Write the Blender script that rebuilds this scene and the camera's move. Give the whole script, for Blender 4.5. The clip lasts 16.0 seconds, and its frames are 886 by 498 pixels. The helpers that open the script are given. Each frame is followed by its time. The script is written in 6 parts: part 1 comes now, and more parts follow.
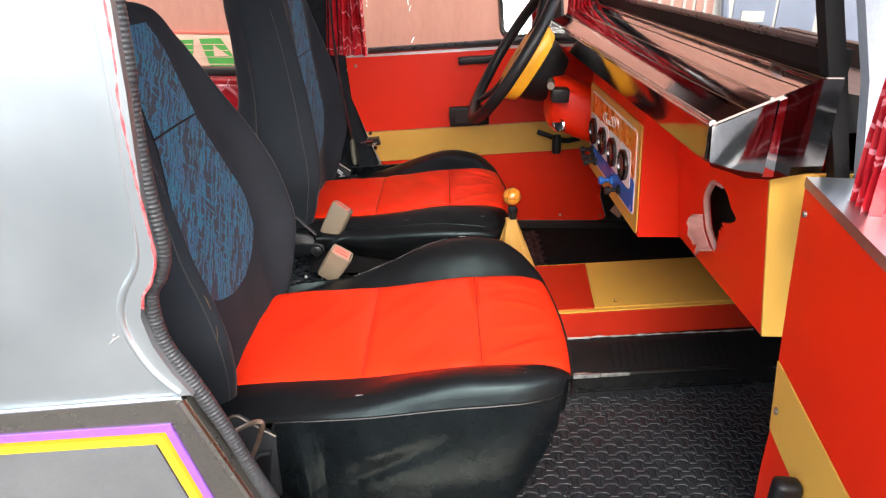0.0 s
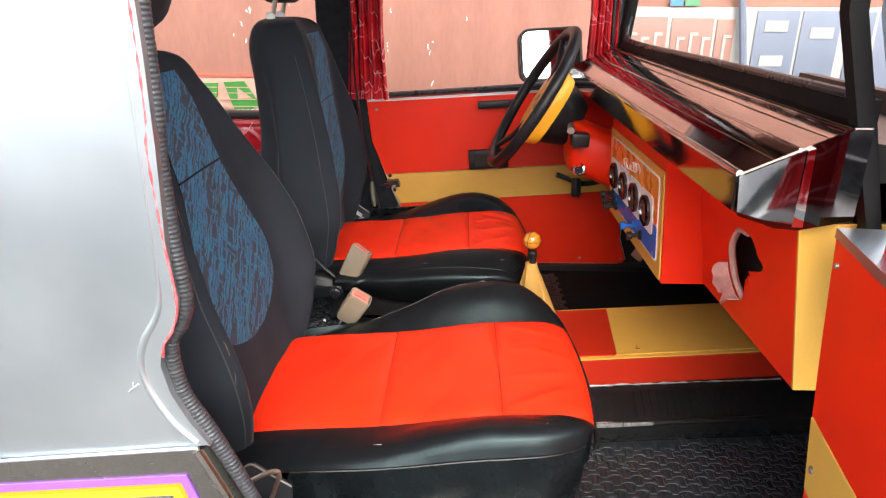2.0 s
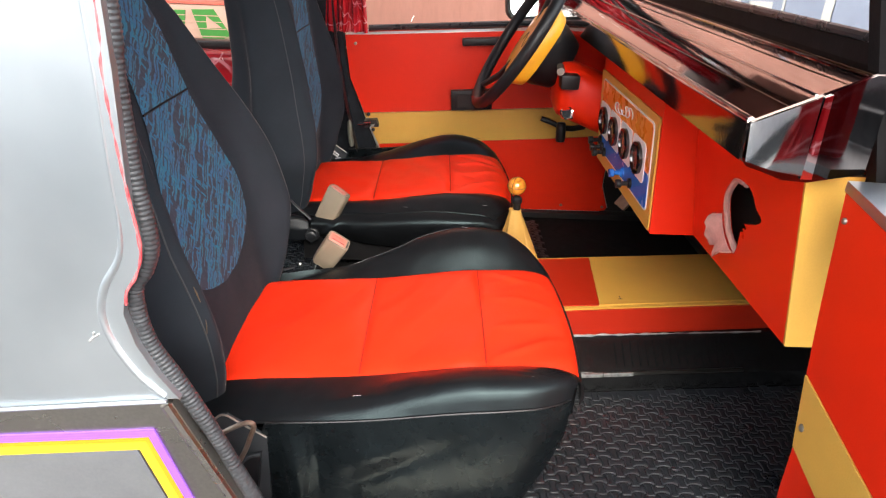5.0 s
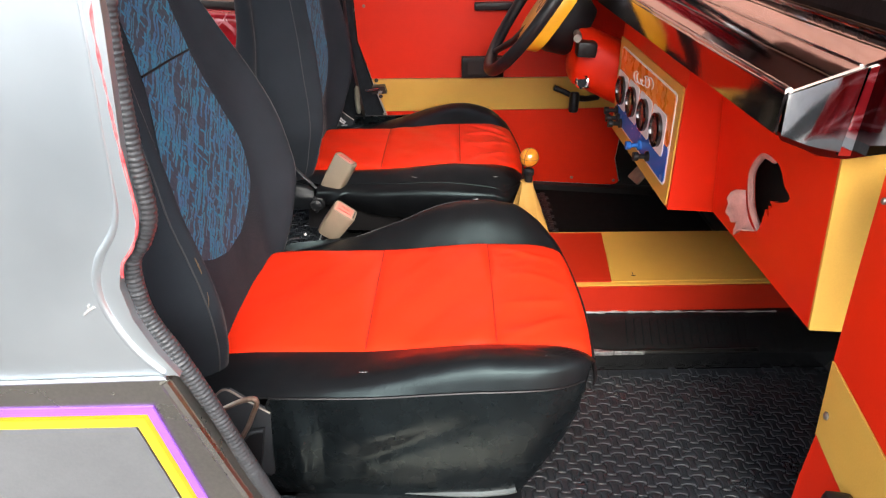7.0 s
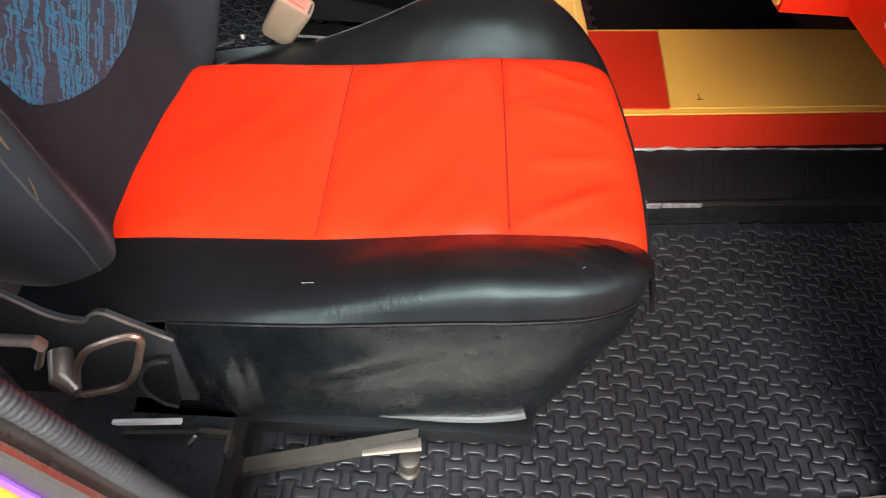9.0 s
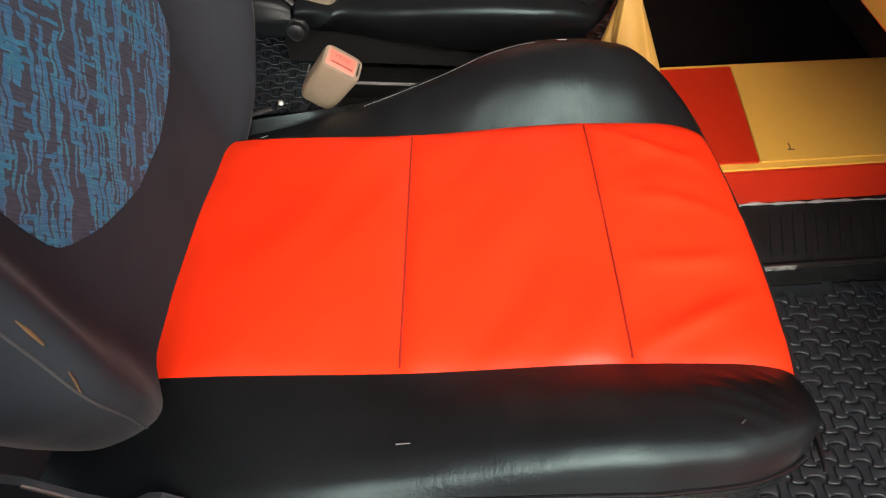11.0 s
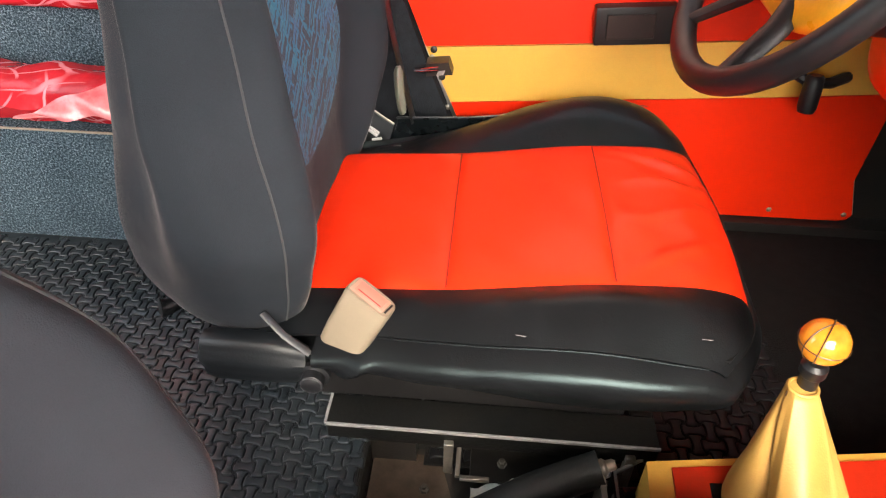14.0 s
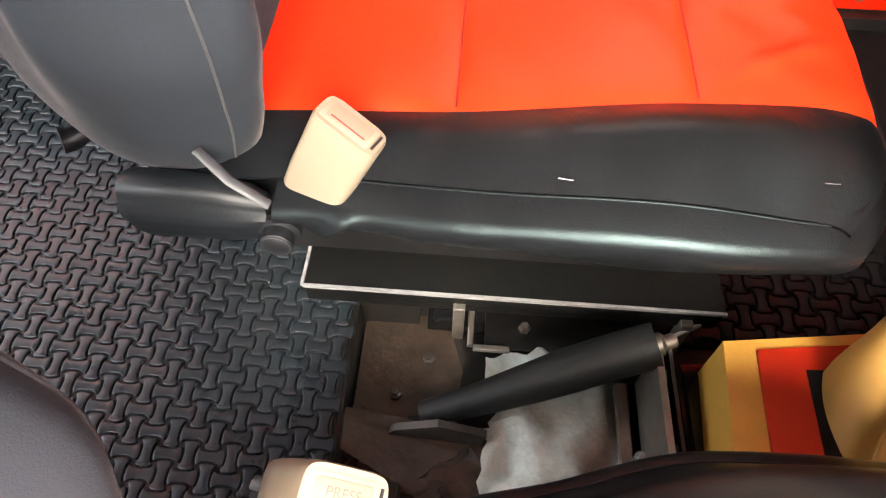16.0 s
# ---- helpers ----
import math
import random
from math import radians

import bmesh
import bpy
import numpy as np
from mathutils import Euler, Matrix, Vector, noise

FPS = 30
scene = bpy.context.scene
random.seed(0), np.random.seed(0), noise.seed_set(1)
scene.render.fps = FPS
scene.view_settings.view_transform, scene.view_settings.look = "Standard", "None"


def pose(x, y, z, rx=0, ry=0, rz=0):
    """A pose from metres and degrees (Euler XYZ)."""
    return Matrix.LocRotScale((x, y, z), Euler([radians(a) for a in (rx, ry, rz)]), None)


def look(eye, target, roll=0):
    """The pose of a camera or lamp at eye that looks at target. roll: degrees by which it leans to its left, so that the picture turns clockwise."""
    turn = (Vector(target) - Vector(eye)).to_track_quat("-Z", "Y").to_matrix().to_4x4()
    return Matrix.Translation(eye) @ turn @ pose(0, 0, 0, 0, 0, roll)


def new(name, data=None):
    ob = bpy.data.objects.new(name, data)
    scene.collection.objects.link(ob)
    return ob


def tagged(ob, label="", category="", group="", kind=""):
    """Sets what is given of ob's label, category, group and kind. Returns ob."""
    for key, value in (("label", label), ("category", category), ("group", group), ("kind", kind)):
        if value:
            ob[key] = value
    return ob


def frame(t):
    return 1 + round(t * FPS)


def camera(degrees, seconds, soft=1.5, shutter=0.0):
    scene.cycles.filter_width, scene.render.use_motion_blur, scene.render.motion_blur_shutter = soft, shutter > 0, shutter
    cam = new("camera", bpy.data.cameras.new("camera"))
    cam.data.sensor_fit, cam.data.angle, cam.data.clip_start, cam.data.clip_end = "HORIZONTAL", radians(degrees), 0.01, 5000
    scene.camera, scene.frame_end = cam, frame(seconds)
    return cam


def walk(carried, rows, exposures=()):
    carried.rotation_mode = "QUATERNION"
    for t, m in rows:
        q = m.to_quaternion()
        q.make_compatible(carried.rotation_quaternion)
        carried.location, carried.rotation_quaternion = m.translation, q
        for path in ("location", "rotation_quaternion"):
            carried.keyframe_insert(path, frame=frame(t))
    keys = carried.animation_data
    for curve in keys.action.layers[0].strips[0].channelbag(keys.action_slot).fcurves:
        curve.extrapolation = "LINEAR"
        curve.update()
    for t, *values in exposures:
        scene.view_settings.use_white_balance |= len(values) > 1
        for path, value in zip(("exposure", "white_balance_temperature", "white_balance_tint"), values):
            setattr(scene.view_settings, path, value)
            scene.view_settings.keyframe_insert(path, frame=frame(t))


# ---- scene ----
cam = camera(68.2, 16.0, soft=1.2)
PATH = [
    (0, (0.005, 0.003, 1.501), (0.003, 1.825, 0.675), 0.3),
    (0.5, (0.001, 0.008, 1.498), (-0.021, 1.819, 0.65), 0.5),
    (1, (0.001, 0.007, 1.502), (-0.043, 1.835, 0.693), 0.6),
    (1.5, (0.001, 0.006, 1.51), (-0.046, 1.862, 0.766), -0.2),
    (2, (-0.003, 0.015, 1.509), (-0.055, 1.881, 0.791), 0.2),
    (2.5, (-0.01, 0.01, 1.508), (-0.026, 1.872, 0.78), 1.1),
    (3, (-0.007, 0.021, 1.5), (-0.016, 1.851, 0.693), 1.1),
    (3.5, (-0.016, 0.032, 1.493), (-0.012, 1.844, 0.646), 1.6),
    (4, (-0.02, 0.043, 1.493), (0.002, 1.855, 0.647), 2.1),
    (6.5, (-0.025, 0.084, 1.483), (0.003, 1.852, 0.548), 3.0),
    (7, (-0.031, 0.1, 1.478), (-0.005, 1.856, 0.522), 3.4),
    (7.5, (-0.027, 0.186, 1.46), (0.107, 1.861, 0.375), 5.2),
    (8, (-0.012, 0.319, 1.42), (0.142, 1.814, 0.1), 7.2),
    (8.5, (0.011, 0.388, 1.389), (0.06, 1.765, -0.061), 4.8),
    (8.7, (0.005, 0.405, 1.379), (0.041, 1.751, -0.099), 4.8),
    (10.8, (-0.099, 0.589, 1.364), (-0.024, 1.868, -0.172), 4.1),
    (11, (-0.105, 0.592, 1.368), (-0.055, 1.893, -0.15), 3.2),
    (11.5, (-0.11, 0.638, 1.379), (-0.07, 2.027, -0.059), 3.6),
    (12, (-0.112, 0.746, 1.393), (-0.099, 2.17, -0.011), 3.5),
    (12.5, (-0.102, 0.838, 1.406), (-0.139, 2.302, 0.044), 2.2),
    (13, (-0.105, 0.899, 1.42), (-0.189, 2.412, 0.114), 0.8),
    (13.5, (-0.128, 0.961, 1.418), (-0.23, 2.521, 0.171), -0.1),
    (14, (-0.135, 1.025, 1.393), (-0.248, 2.579, 0.139), 1.1),
    (14.5, (-0.14, 1.09, 1.36), (-0.233, 2.584, 0.034), 0.9),
    (15, (-0.144, 1.116, 1.331), (-0.199, 2.517, -0.095), 1.8),
    (15.5, (-0.149, 1.151, 1.293), (-0.187, 2.417, -0.255), 2.1),
    (16, (-0.159, 1.182, 1.261), (-0.218, 2.322, -0.381), 1.5),
]
EXPOSURES = [(0.0, 0.36, 6500, 8), (6.5, 0.42, 6500, 8), (7.2, 0.46, 6500, 8), (8.7, 0.52, 6500, 8), (11.0, 0.25, 6900, 6), (11.5, 0.58, 7000, 7), (12.5, 1.68, 6950, 8), (13.5, 1.60, 6900, 7), (14.5, 1.30, 7200, 8), (15.0, 1.32, 7200, 8), (16.0, 2.15, 7050, 8)]
walk(cam, [(t, look(eye, target, roll)) for t, eye, target, roll in PATH], EXPOSURES)

# ---- light: an overcast bright day ----
SKY, SUN = 0.64, 0.45
world = bpy.data.worlds.new("sky")
scene.world = world
world.use_nodes = True
wn = world.node_tree
sky = wn.nodes.new("ShaderNodeTexSky")
sky.sky_type, sky.sun_disc = "NISHITA", False
sky.sun_elevation, sky.sun_rotation = radians(42), radians(173)
sky.dust_density, sky.air_density = 4.0, 1.0
veil = wn.nodes.new("ShaderNodeHueSaturation")
veil.inputs["Saturation"].default_value = 0.48
wn.links.new(sky.outputs[0], veil.inputs["Color"])
wn.links.new(veil.outputs[0], wn.nodes["Background"].inputs[0])
wn.nodes["Background"].inputs[1].default_value = SKY
sun = new("sun", bpy.data.lights.new("sun", "SUN"))
sun.data.energy, sun.data.angle, sun.data.color = SUN, radians(60), (1.0, 0.98, 0.95)
sun.matrix_world = look((0.35, -2.9, 2.6), (0, 0, 0))

# ---- materials ----
def nodes_of(name):
    m = bpy.data.materials.new(name)
    m.use_nodes = True
    nt = m.node_tree
    return m, nt, nt.nodes["Principled BSDF"]


def coords(nt, scale=(1, 1, 1), turn=(0, 0, 0)):
    tc = nt.nodes.new("ShaderNodeTexCoord")
    mp = nt.nodes.new("ShaderNodeMapping")
    mp.inputs["Scale"].default_value = scale
    mp.inputs["Rotation"].default_value = [radians(a) for a in turn]
    nt.links.new(tc.outputs["Object"], mp.inputs[0])
    return mp.outputs[0]


def noise_of(nt, vec, scale, detail=4.0, rough=0.55):
    n = nt.nodes.new("ShaderNodeTexNoise")
    n.inputs["Scale"].default_value, n.inputs["Detail"].default_value, n.inputs["Roughness"].default_value = scale, detail, rough
    nt.links.new(vec, n.inputs["Vector"])
    return n.outputs["Fac"]


def ramp_of(nt, fac, stops):
    r = nt.nodes.new("ShaderNodeValToRGB")
    el = r.color_ramp.elements
    while len(el) < len(stops):
        el.new(0.5)
    for e, (p, c) in zip(el, stops):
        e.position = p
        e.color = (*c, 1) if len(c) == 3 else c
    nt.links.new(fac, r.inputs[0])
    return r.outputs[0]


def mix_of(nt, fac, a, b, mode="MIX"):
    n = nt.nodes.new("ShaderNodeMix")
    n.data_type, n.blend_type = "RGBA", mode
    for sock, v in ((n.inputs[0], fac), (n.inputs[6], a), (n.inputs[7], b)):
        if isinstance(v, (int, float)):
            sock.default_value = v
        elif isinstance(v, tuple):
            sock.default_value = (*v, 1)
        else:
            nt.links.new(v, sock)
    return n.outputs[2]


def math_of(nt, op, a, b=0.0):
    n = nt.nodes.new("ShaderNodeMath")
    n.operation = op
    for sock, v in ((n.inputs[0], a), (n.inputs[1], b)):
        if isinstance(v, (int, float)):
            sock.default_value = v
        else:
            nt.links.new(v, sock)
    return n.outputs[0]


def bump_of(nt, bsdf, layers):
    """layers: (height socket, strength, metres)"""
    last = None
    for h, strength, dist in layers:
        b = nt.nodes.new("ShaderNodeBump")
        b.inputs["Strength"].default_value, b.inputs["Distance"].default_value = strength, dist
        nt.links.new(h, b.inputs["Height"])
        if last:
            nt.links.new(last, b.inputs["Normal"])
        last = b.outputs[0]
    nt.links.new(last, bsdf.inputs["Normal"])


def surface(name, color, rough=0.5, metal=0.0, var=0.15, scale=12.0, grain=300.0, grain_h=0.0003, wave=0.0, wave_scale=9.0,
            rough_var=0.08, dark=None, spec=0.5, coat=0.0, stretch=(1, 1, 1)):
    """A paint, cloth, rubber or metal with variation at two scales, grain and slow relief."""
    m, nt, bs = nodes_of(name)
    vec = coords(nt, stretch)
    big, small = noise_of(nt, vec, scale, 5), noise_of(nt, vec, grain, 3)
    lo = dark or tuple(c * (1 - var) for c in color)
    hi = tuple(min(1.0, c * (1 + var * 0.6)) for c in color)
    col = ramp_of(nt, big, [(0.28, lo), (0.72, hi)])
    col = mix_of(nt, 0.25 * min(1.0, var * 4), col, ramp_of(nt, small, [(0.3, tuple(c * 0.6 for c in color)), (0.7, hi)]))
    nt.links.new(col, bs.inputs["Base Color"])
    r = nt.nodes.new("ShaderNodeMapRange")
    r.inputs["To Min"].default_value, r.inputs["To Max"].default_value = max(0.02, rough - rough_var), min(1.0, rough + rough_var)
    nt.links.new(noise_of(nt, vec, scale * 2.3, 4), r.inputs[0])
    nt.links.new(r.outputs[0], bs.inputs["Roughness"])
    bs.inputs["Metallic"].default_value, bs.inputs["Specular IOR Level"].default_value = metal, spec
    bs.inputs["Coat Weight"].default_value = coat
    bs.inputs["Coat Roughness"].default_value = 0.08
    layers = [(small, 0.5, grain_h)] if grain_h else []
    if wave:
        layers.append((noise_of(nt, vec, wave_scale, 3), 0.8, wave))
    if layers:
        bump_of(nt, bs, layers)
    return m


def vinyl(name, color, rough, wave, var=0.1, spec=0.5, tint=(1, 1, 1), creased=1.0):
    """Upholstery leatherette: pebbled grain, crinkles in patches and slow buckles."""
    m, nt, bs = nodes_of(name)
    vec = coords(nt)
    v = nt.nodes.new("ShaderNodeTexVoronoi")
    v.inputs["Scale"].default_value = 520
    nt.links.new(vec, v.inputs["Vector"])
    slow = noise_of(nt, vec, 7.0, 2, 0.5)
    mid = noise_of(nt, coords(nt, (30, 16, 22)), 1.0, 4, 0.55)
    big = noise_of(nt, vec, 16, 4)
    col = ramp_of(nt, big, [(0.3, tuple(c * (1 - var) for c in color)), (0.7, tuple(min(1, c * (1 + var)) for c in color))])
    nt.links.new(col, bs.inputs["Base Color"])
    r = nt.nodes.new("ShaderNodeMapRange")
    r.inputs["To Min"].default_value, r.inputs["To Max"].default_value = rough - 0.07, rough + 0.1
    nt.links.new(noise_of(nt, vec, 30, 4), r.inputs[0])
    nt.links.new(r.outputs[0], bs.inputs["Roughness"])
    bs.inputs["Specular IOR Level"].default_value = spec
    bs.inputs["Specular Tint"].default_value = (*tint, 1)
    crinkle = noise_of(nt, coords(nt, (190, 80, 80), (0, 0, 14)), 1.0, 4, 0.6)
    patch = ramp_of(nt, noise_of(nt, vec, 13, 2), [(0.52, (0, 0, 0)), (0.66, (1, 1, 1))])
    wrinkle = math_of(nt, "MULTIPLY", crinkle, patch)
    bump_of(nt, bs, [(v.outputs["Distance"], 0.16, 0.0005), (wrinkle, 0.34 * creased, 0.0012 * creased), (mid, 0.4, wave * 0.35), (slow, 0.7, wave)])
    return m


def scribble(name):
    """Red plastic cloth with thin pale scratches in all directions."""
    m, nt, bs = nodes_of(name)
    vec = coords(nt)
    warp = nt.nodes.new("ShaderNodeTexNoise")
    warp.inputs["Scale"].default_value = 9
    nt.links.new(vec, warp.inputs["Vector"])
    bent = mix_of(nt, 0.05, vec, warp.outputs["Color"], "ADD")
    lines = None
    for turn, dens in (((20, 30, 15), 7.0), ((70, -35, 100), 6.0), ((-40, 80, 55), 8.5), ((10, -60, 140), 7.5)):
        mp = nt.nodes.new("ShaderNodeMapping")
        mp.inputs["Rotation"].default_value = [radians(a) for a in turn]
        nt.links.new(bent, mp.inputs[0])
        w = nt.nodes.new("ShaderNodeTexWave")
        w.inputs["Scale"].default_value, w.inputs["Distortion"].default_value, w.inputs["Detail"].default_value = dens, 2.2, 1.0
        w.inputs["Detail Scale"].default_value = 0.6
        nt.links.new(mp.outputs[0], w.inputs["Vector"])
        thin = ramp_of(nt, w.outputs["Fac"], [(0.980, (0, 0, 0)), (0.995, (1, 1, 1))])
        thin = mix_of(nt, 1.0, thin, ramp_of(nt, noise_of(nt, mp.outputs[0], 11, 1), [(0.46, (0, 0, 0)), (0.54, (1, 1, 1))]), "MULTIPLY")
        lines = thin if lines is None else mix_of(nt, 1.0, lines, thin, "LIGHTEN")
    base = ramp_of(nt, noise_of(nt, vec, 14, 4), [(0.3, (0.30, 0.006, 0.012)), (0.7, (0.62, 0.02, 0.03))])
    nt.links.new(mix_of(nt, lines, base, (0.74, 0.22, 0.25)), bs.inputs["Base Color"])
    bs.inputs["Roughness"].default_value = 0.22
    bump_of(nt, bs, [(noise_of(nt, vec, 22, 3), 0.7, 0.006)])
    return m


def weave(name):
    """Blue jacquard: slanting dashes of blue, violet and teal on grey cloth."""
    m, nt, bs = nodes_of(name)
    tc = nt.nodes.new("ShaderNodeTexCoord")
    sp, cb = nt.nodes.new("ShaderNodeSeparateXYZ"), nt.nodes.new("ShaderNodeCombineXYZ")
    nt.links.new(tc.outputs["Object"], sp.inputs[0])
    nt.links.new(math_of(nt, "SUBTRACT", math_of(nt, "MULTIPLY", sp.outputs[1], 0.62), math_of(nt, "MULTIPLY", sp.outputs[2], 0.78)), cb.inputs[0])
    nt.links.new(math_of(nt, "ADD", math_of(nt, "MULTIPLY", sp.outputs[1], 0.78), math_of(nt, "MULTIPLY", sp.outputs[2], 0.62)), cb.inputs[1])
    wn_ = nt.nodes.new("ShaderNodeTexNoise")
    wn_.inputs["Scale"].default_value = 44
    nt.links.new(cb.outputs[0], wn_.inputs["Vector"])
    vec = mix_of(nt, 0.016, cb.outputs[0], wn_.outputs["Color"], "ADD")
    out = (0.050, 0.056, 0.073)
    col = None
    for turn, w, h, c1, c2, cut in ((0, 0.0070, 0.052, (0.019, 0.200, 0.290), (0.072, 0.104, 0.235), 0.46), (4, 0.0044, 0.036, (0.017, 0.235, 0.280), (0.100, 0.094, 0.205), 0.62),
                                    (88, 0.0062, 0.015, (0.017, 0.200, 0.275), (0.058, 0.115, 0.248), 0.80)):
        mp = nt.nodes.new("ShaderNodeMapping")
        mp.inputs["Rotation"].default_value = (0, 0, radians(90 + turn))
        nt.links.new(vec, mp.inputs[0])
        b = nt.nodes.new("ShaderNodeTexBrick")
        b.offset, b.squash = 0.37, 1.0
        b.inputs["Color1"].default_value, b.inputs["Color2"].default_value, b.inputs["Mortar"].default_value = (0, 0, 0, 1), (1, 1, 1, 1), (0, 0, 0, 1)
        b.inputs["Scale"].default_value, b.inputs["Brick Width"].default_value, b.inputs["Row Height"].default_value = 1.0, h, w
        b.inputs["Mortar Size"].default_value, b.inputs["Mortar Smooth"].default_value = 0.0011, 0.1
        nt.links.new(mp.outputs[0], b.inputs["Vector"])
        on = math_of(nt, "GREATER_THAN", b.outputs["Color"], cut)
        tint = mix_of(nt, noise_of(nt, vec, 40, 2), c1, c2)
        col = mix_of(nt, on, col if col is not None else out, tint)
    thread = noise_of(nt, cb.outputs[0], 900, 2)
    along_thread = nt.nodes.new("ShaderNodeMapping")
    along_thread.inputs["Scale"].default_value = (60, 620, 620)
    nt.links.new(cb.outputs[0], along_thread.inputs[0])
    streak = noise_of(nt, along_thread.outputs[0], 1.0, 3, 0.6)
    col = mix_of(nt, 1.0, col, ramp_of(nt, streak, [(0.32, (0.55, 0.55, 0.58)), (0.68, (1.12, 1.12, 1.1))]), "MULTIPLY")
    col = mix_of(nt, 0.12, col, ramp_of(nt, thread, [(0.3, (0.02, 0.03, 0.05)), (0.7, (0.06, 0.09, 0.13))]), "MIX")
    nt.links.new(col, bs.inputs["Base Color"])
    bs.inputs["Roughness"].default_value = 0.85
    bs.inputs["Specular IOR Level"].default_value = 0.15
    bump_of(nt, bs, [(thread, 0.5, 0.0006)])
    return m


def metal(name, color, rough, wave=0.0, wave_scale=5.0, brush=(1, 1, 1), var=0.1):
    return surface(name, color, rough, 1.0, var, 6.0, 240.0, 0.00006, wave, wave_scale, 0.05, stretch=brush)


RED_VINYL = vinyl("red_vinyl", (0.74, 0.026, 0.006), 0.40, 0.0030, 0.06, 0.30)
BLACK_VINYL = vinyl("black_vinyl", (0.0066, 0.0070, 0.0080), 0.335, 0.0030, 0.2, 0.24, (0.70, 0.97, 1.0), 1.3)
GLOSS_VINYL = vinyl("gloss_vinyl", (0.0036, 0.0048, 0.0056), 0.26, 0.0050, 0.3, 0.30, (0.72, 0.96, 1.0), 1.7)
# Grey tone for the hem: the sky's sheen on black vinyl, as colour.
HEM_SHEEN_VINYL = vinyl("hem_sheen_vinyl", (0.075, 0.088, 0.088), 0.34, 0.002, 0.3)
PIPING_GLOSS = surface("piping_gloss", (0.005, 0.005, 0.006), 0.34, spec=0.4)
PIPING = surface("piping", (0.007, 0.0065, 0.007), 0.6, spec=0.25)
GREY_CLOTH = surface("grey_cloth", (0.0205, 0.0246, 0.0305), 0.9, 0, 0.22, 9, 900, 0.0006, 0.004, 6, spec=0.12)
BLUE_WEAVE = weave("blue_weave")
for _m, _w, _c in ((GREY_CLOTH, 0.24, (0.62, 0.55, 0.52, 1)), (BLUE_WEAVE, 0.15, (0.45, 0.80, 0.95, 1))):
    _b = _m.node_tree.nodes["Principled BSDF"].inputs
    _b["Sheen Weight"].default_value, _b["Sheen Roughness"].default_value, _b["Sheen Tint"].default_value = _w, 0.22, _c
RED_PANEL = surface("red_panel", (0.44, 0.020, 0.006), 0.42, 0, 0.1, 7, 420, 0.0003, 0.001, 5, spec=0.35)
RED_BOARD = surface("red_board", (0.72, 0.020, 0.003), 0.38, 0, 0.08, 5, 420, 0.00025, 0.0012, 4, spec=0.35)
GOLD_BOARD = surface("gold_board", (0.64, 0.35, 0.062), 0.42, 0, 0.1, 6, 420, 0.0003, 0.001, 5)
CREAM_BOOT = vinyl("cream_boot", (0.40, 0.222, 0.054), 0.42, 0.003, 0.1, 0.35)
CHROME = metal("chrome", (0.82, 0.80, 0.79), 0.07, 0.0012, 4.0)
STEEL_BODY = metal("steel_body", (0.60, 0.62, 0.64), 0.34, 0.002, 3.0)
SIDE_STEEL, _nt, _bs = nodes_of("side_steel")
_vec = coords(_nt)
_nt.links.new(ramp_of(_nt, noise_of(_nt, _vec, 3.4, 4, 0.5), [(0.0, (0.36, 0.43, 0.46)), (1.0, (0.90, 0.94, 0.96))]), _bs.inputs["Base Color"])
_nt.links.new(ramp_of(_nt, noise_of(_nt, _vec, 5.0, 5, 0.5), [(0.0, (0.26, 0.26, 0.26)), (1.0, (0.52, 0.52, 0.52))]), _bs.inputs["Roughness"])
_bs.inputs["Metallic"].default_value = 1.0
bump_of(_nt, _bs, [(noise_of(_nt, _vec, 2.2, 3), 0.8, 0.012)])
COVER_BLACK = surface("cover_black", (0.0075, 0.0088, 0.0105), 0.44, 0, 0.3, 14, 300, 0.0004, spec=0.35)
RECLINER_BLACK = surface("recliner_black", (0.026, 0.029, 0.033), 0.46, 0, 0.3, 14, 260, 0.0003, spec=0.5)
GRIP = surface("brake_grip", (0.016, 0.0165, 0.016), 0.55, 0, 0.3, 40, 300, 0.0006, spec=0.3)
# On the shelf end these dark and pale tones carry its reflections.
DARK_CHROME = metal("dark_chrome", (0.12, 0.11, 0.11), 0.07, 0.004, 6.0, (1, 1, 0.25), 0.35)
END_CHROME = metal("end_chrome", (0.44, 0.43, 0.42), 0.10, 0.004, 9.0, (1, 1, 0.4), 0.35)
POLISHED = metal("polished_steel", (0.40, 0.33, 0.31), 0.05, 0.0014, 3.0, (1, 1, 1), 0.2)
BLACK_PAINT = surface("black_paint", (0.008, 0.0075, 0.0078), 0.6, 0, 0.4, 20, 200, 0.0005, spec=0.15)
STEEL_LOW = metal("steel_low", (0.50, 0.47, 0.42), 0.28, 0.002, 3.0, (1, 1, 1), 0.2)
OLIVE_STEEL = surface("olive_steel", (0.060, 0.057, 0.048), 0.42, 0.5, 0.4, 40, 260, 0.0008, dark=(0.05, 0.046, 0.038))
STEEL_DULL = surface("steel_dull", (0.30, 0.27, 0.23), 0.42, 0.8, 0.35, 25, 300, 0.0004)
RUSTY = surface("rusty_wire", (0.48, 0.40, 0.34), 0.35, 0.85, 0.4, 30, 200, 0.0005, dark=(0.22, 0.09, 0.04))
BLACK_IRON = surface("black_iron", (0.008, 0.0078, 0.008), 0.34, 0.0, 0.4, 18, 220, 0.0006, dark=(0.018, 0.015, 0.012), spec=0.4)
BLACK_PLASTIC = surface("black_plastic", (0.008, 0.0082, 0.0095), 0.42, 0, 0.2, 20, 500, 0.0003, spec=0.35)
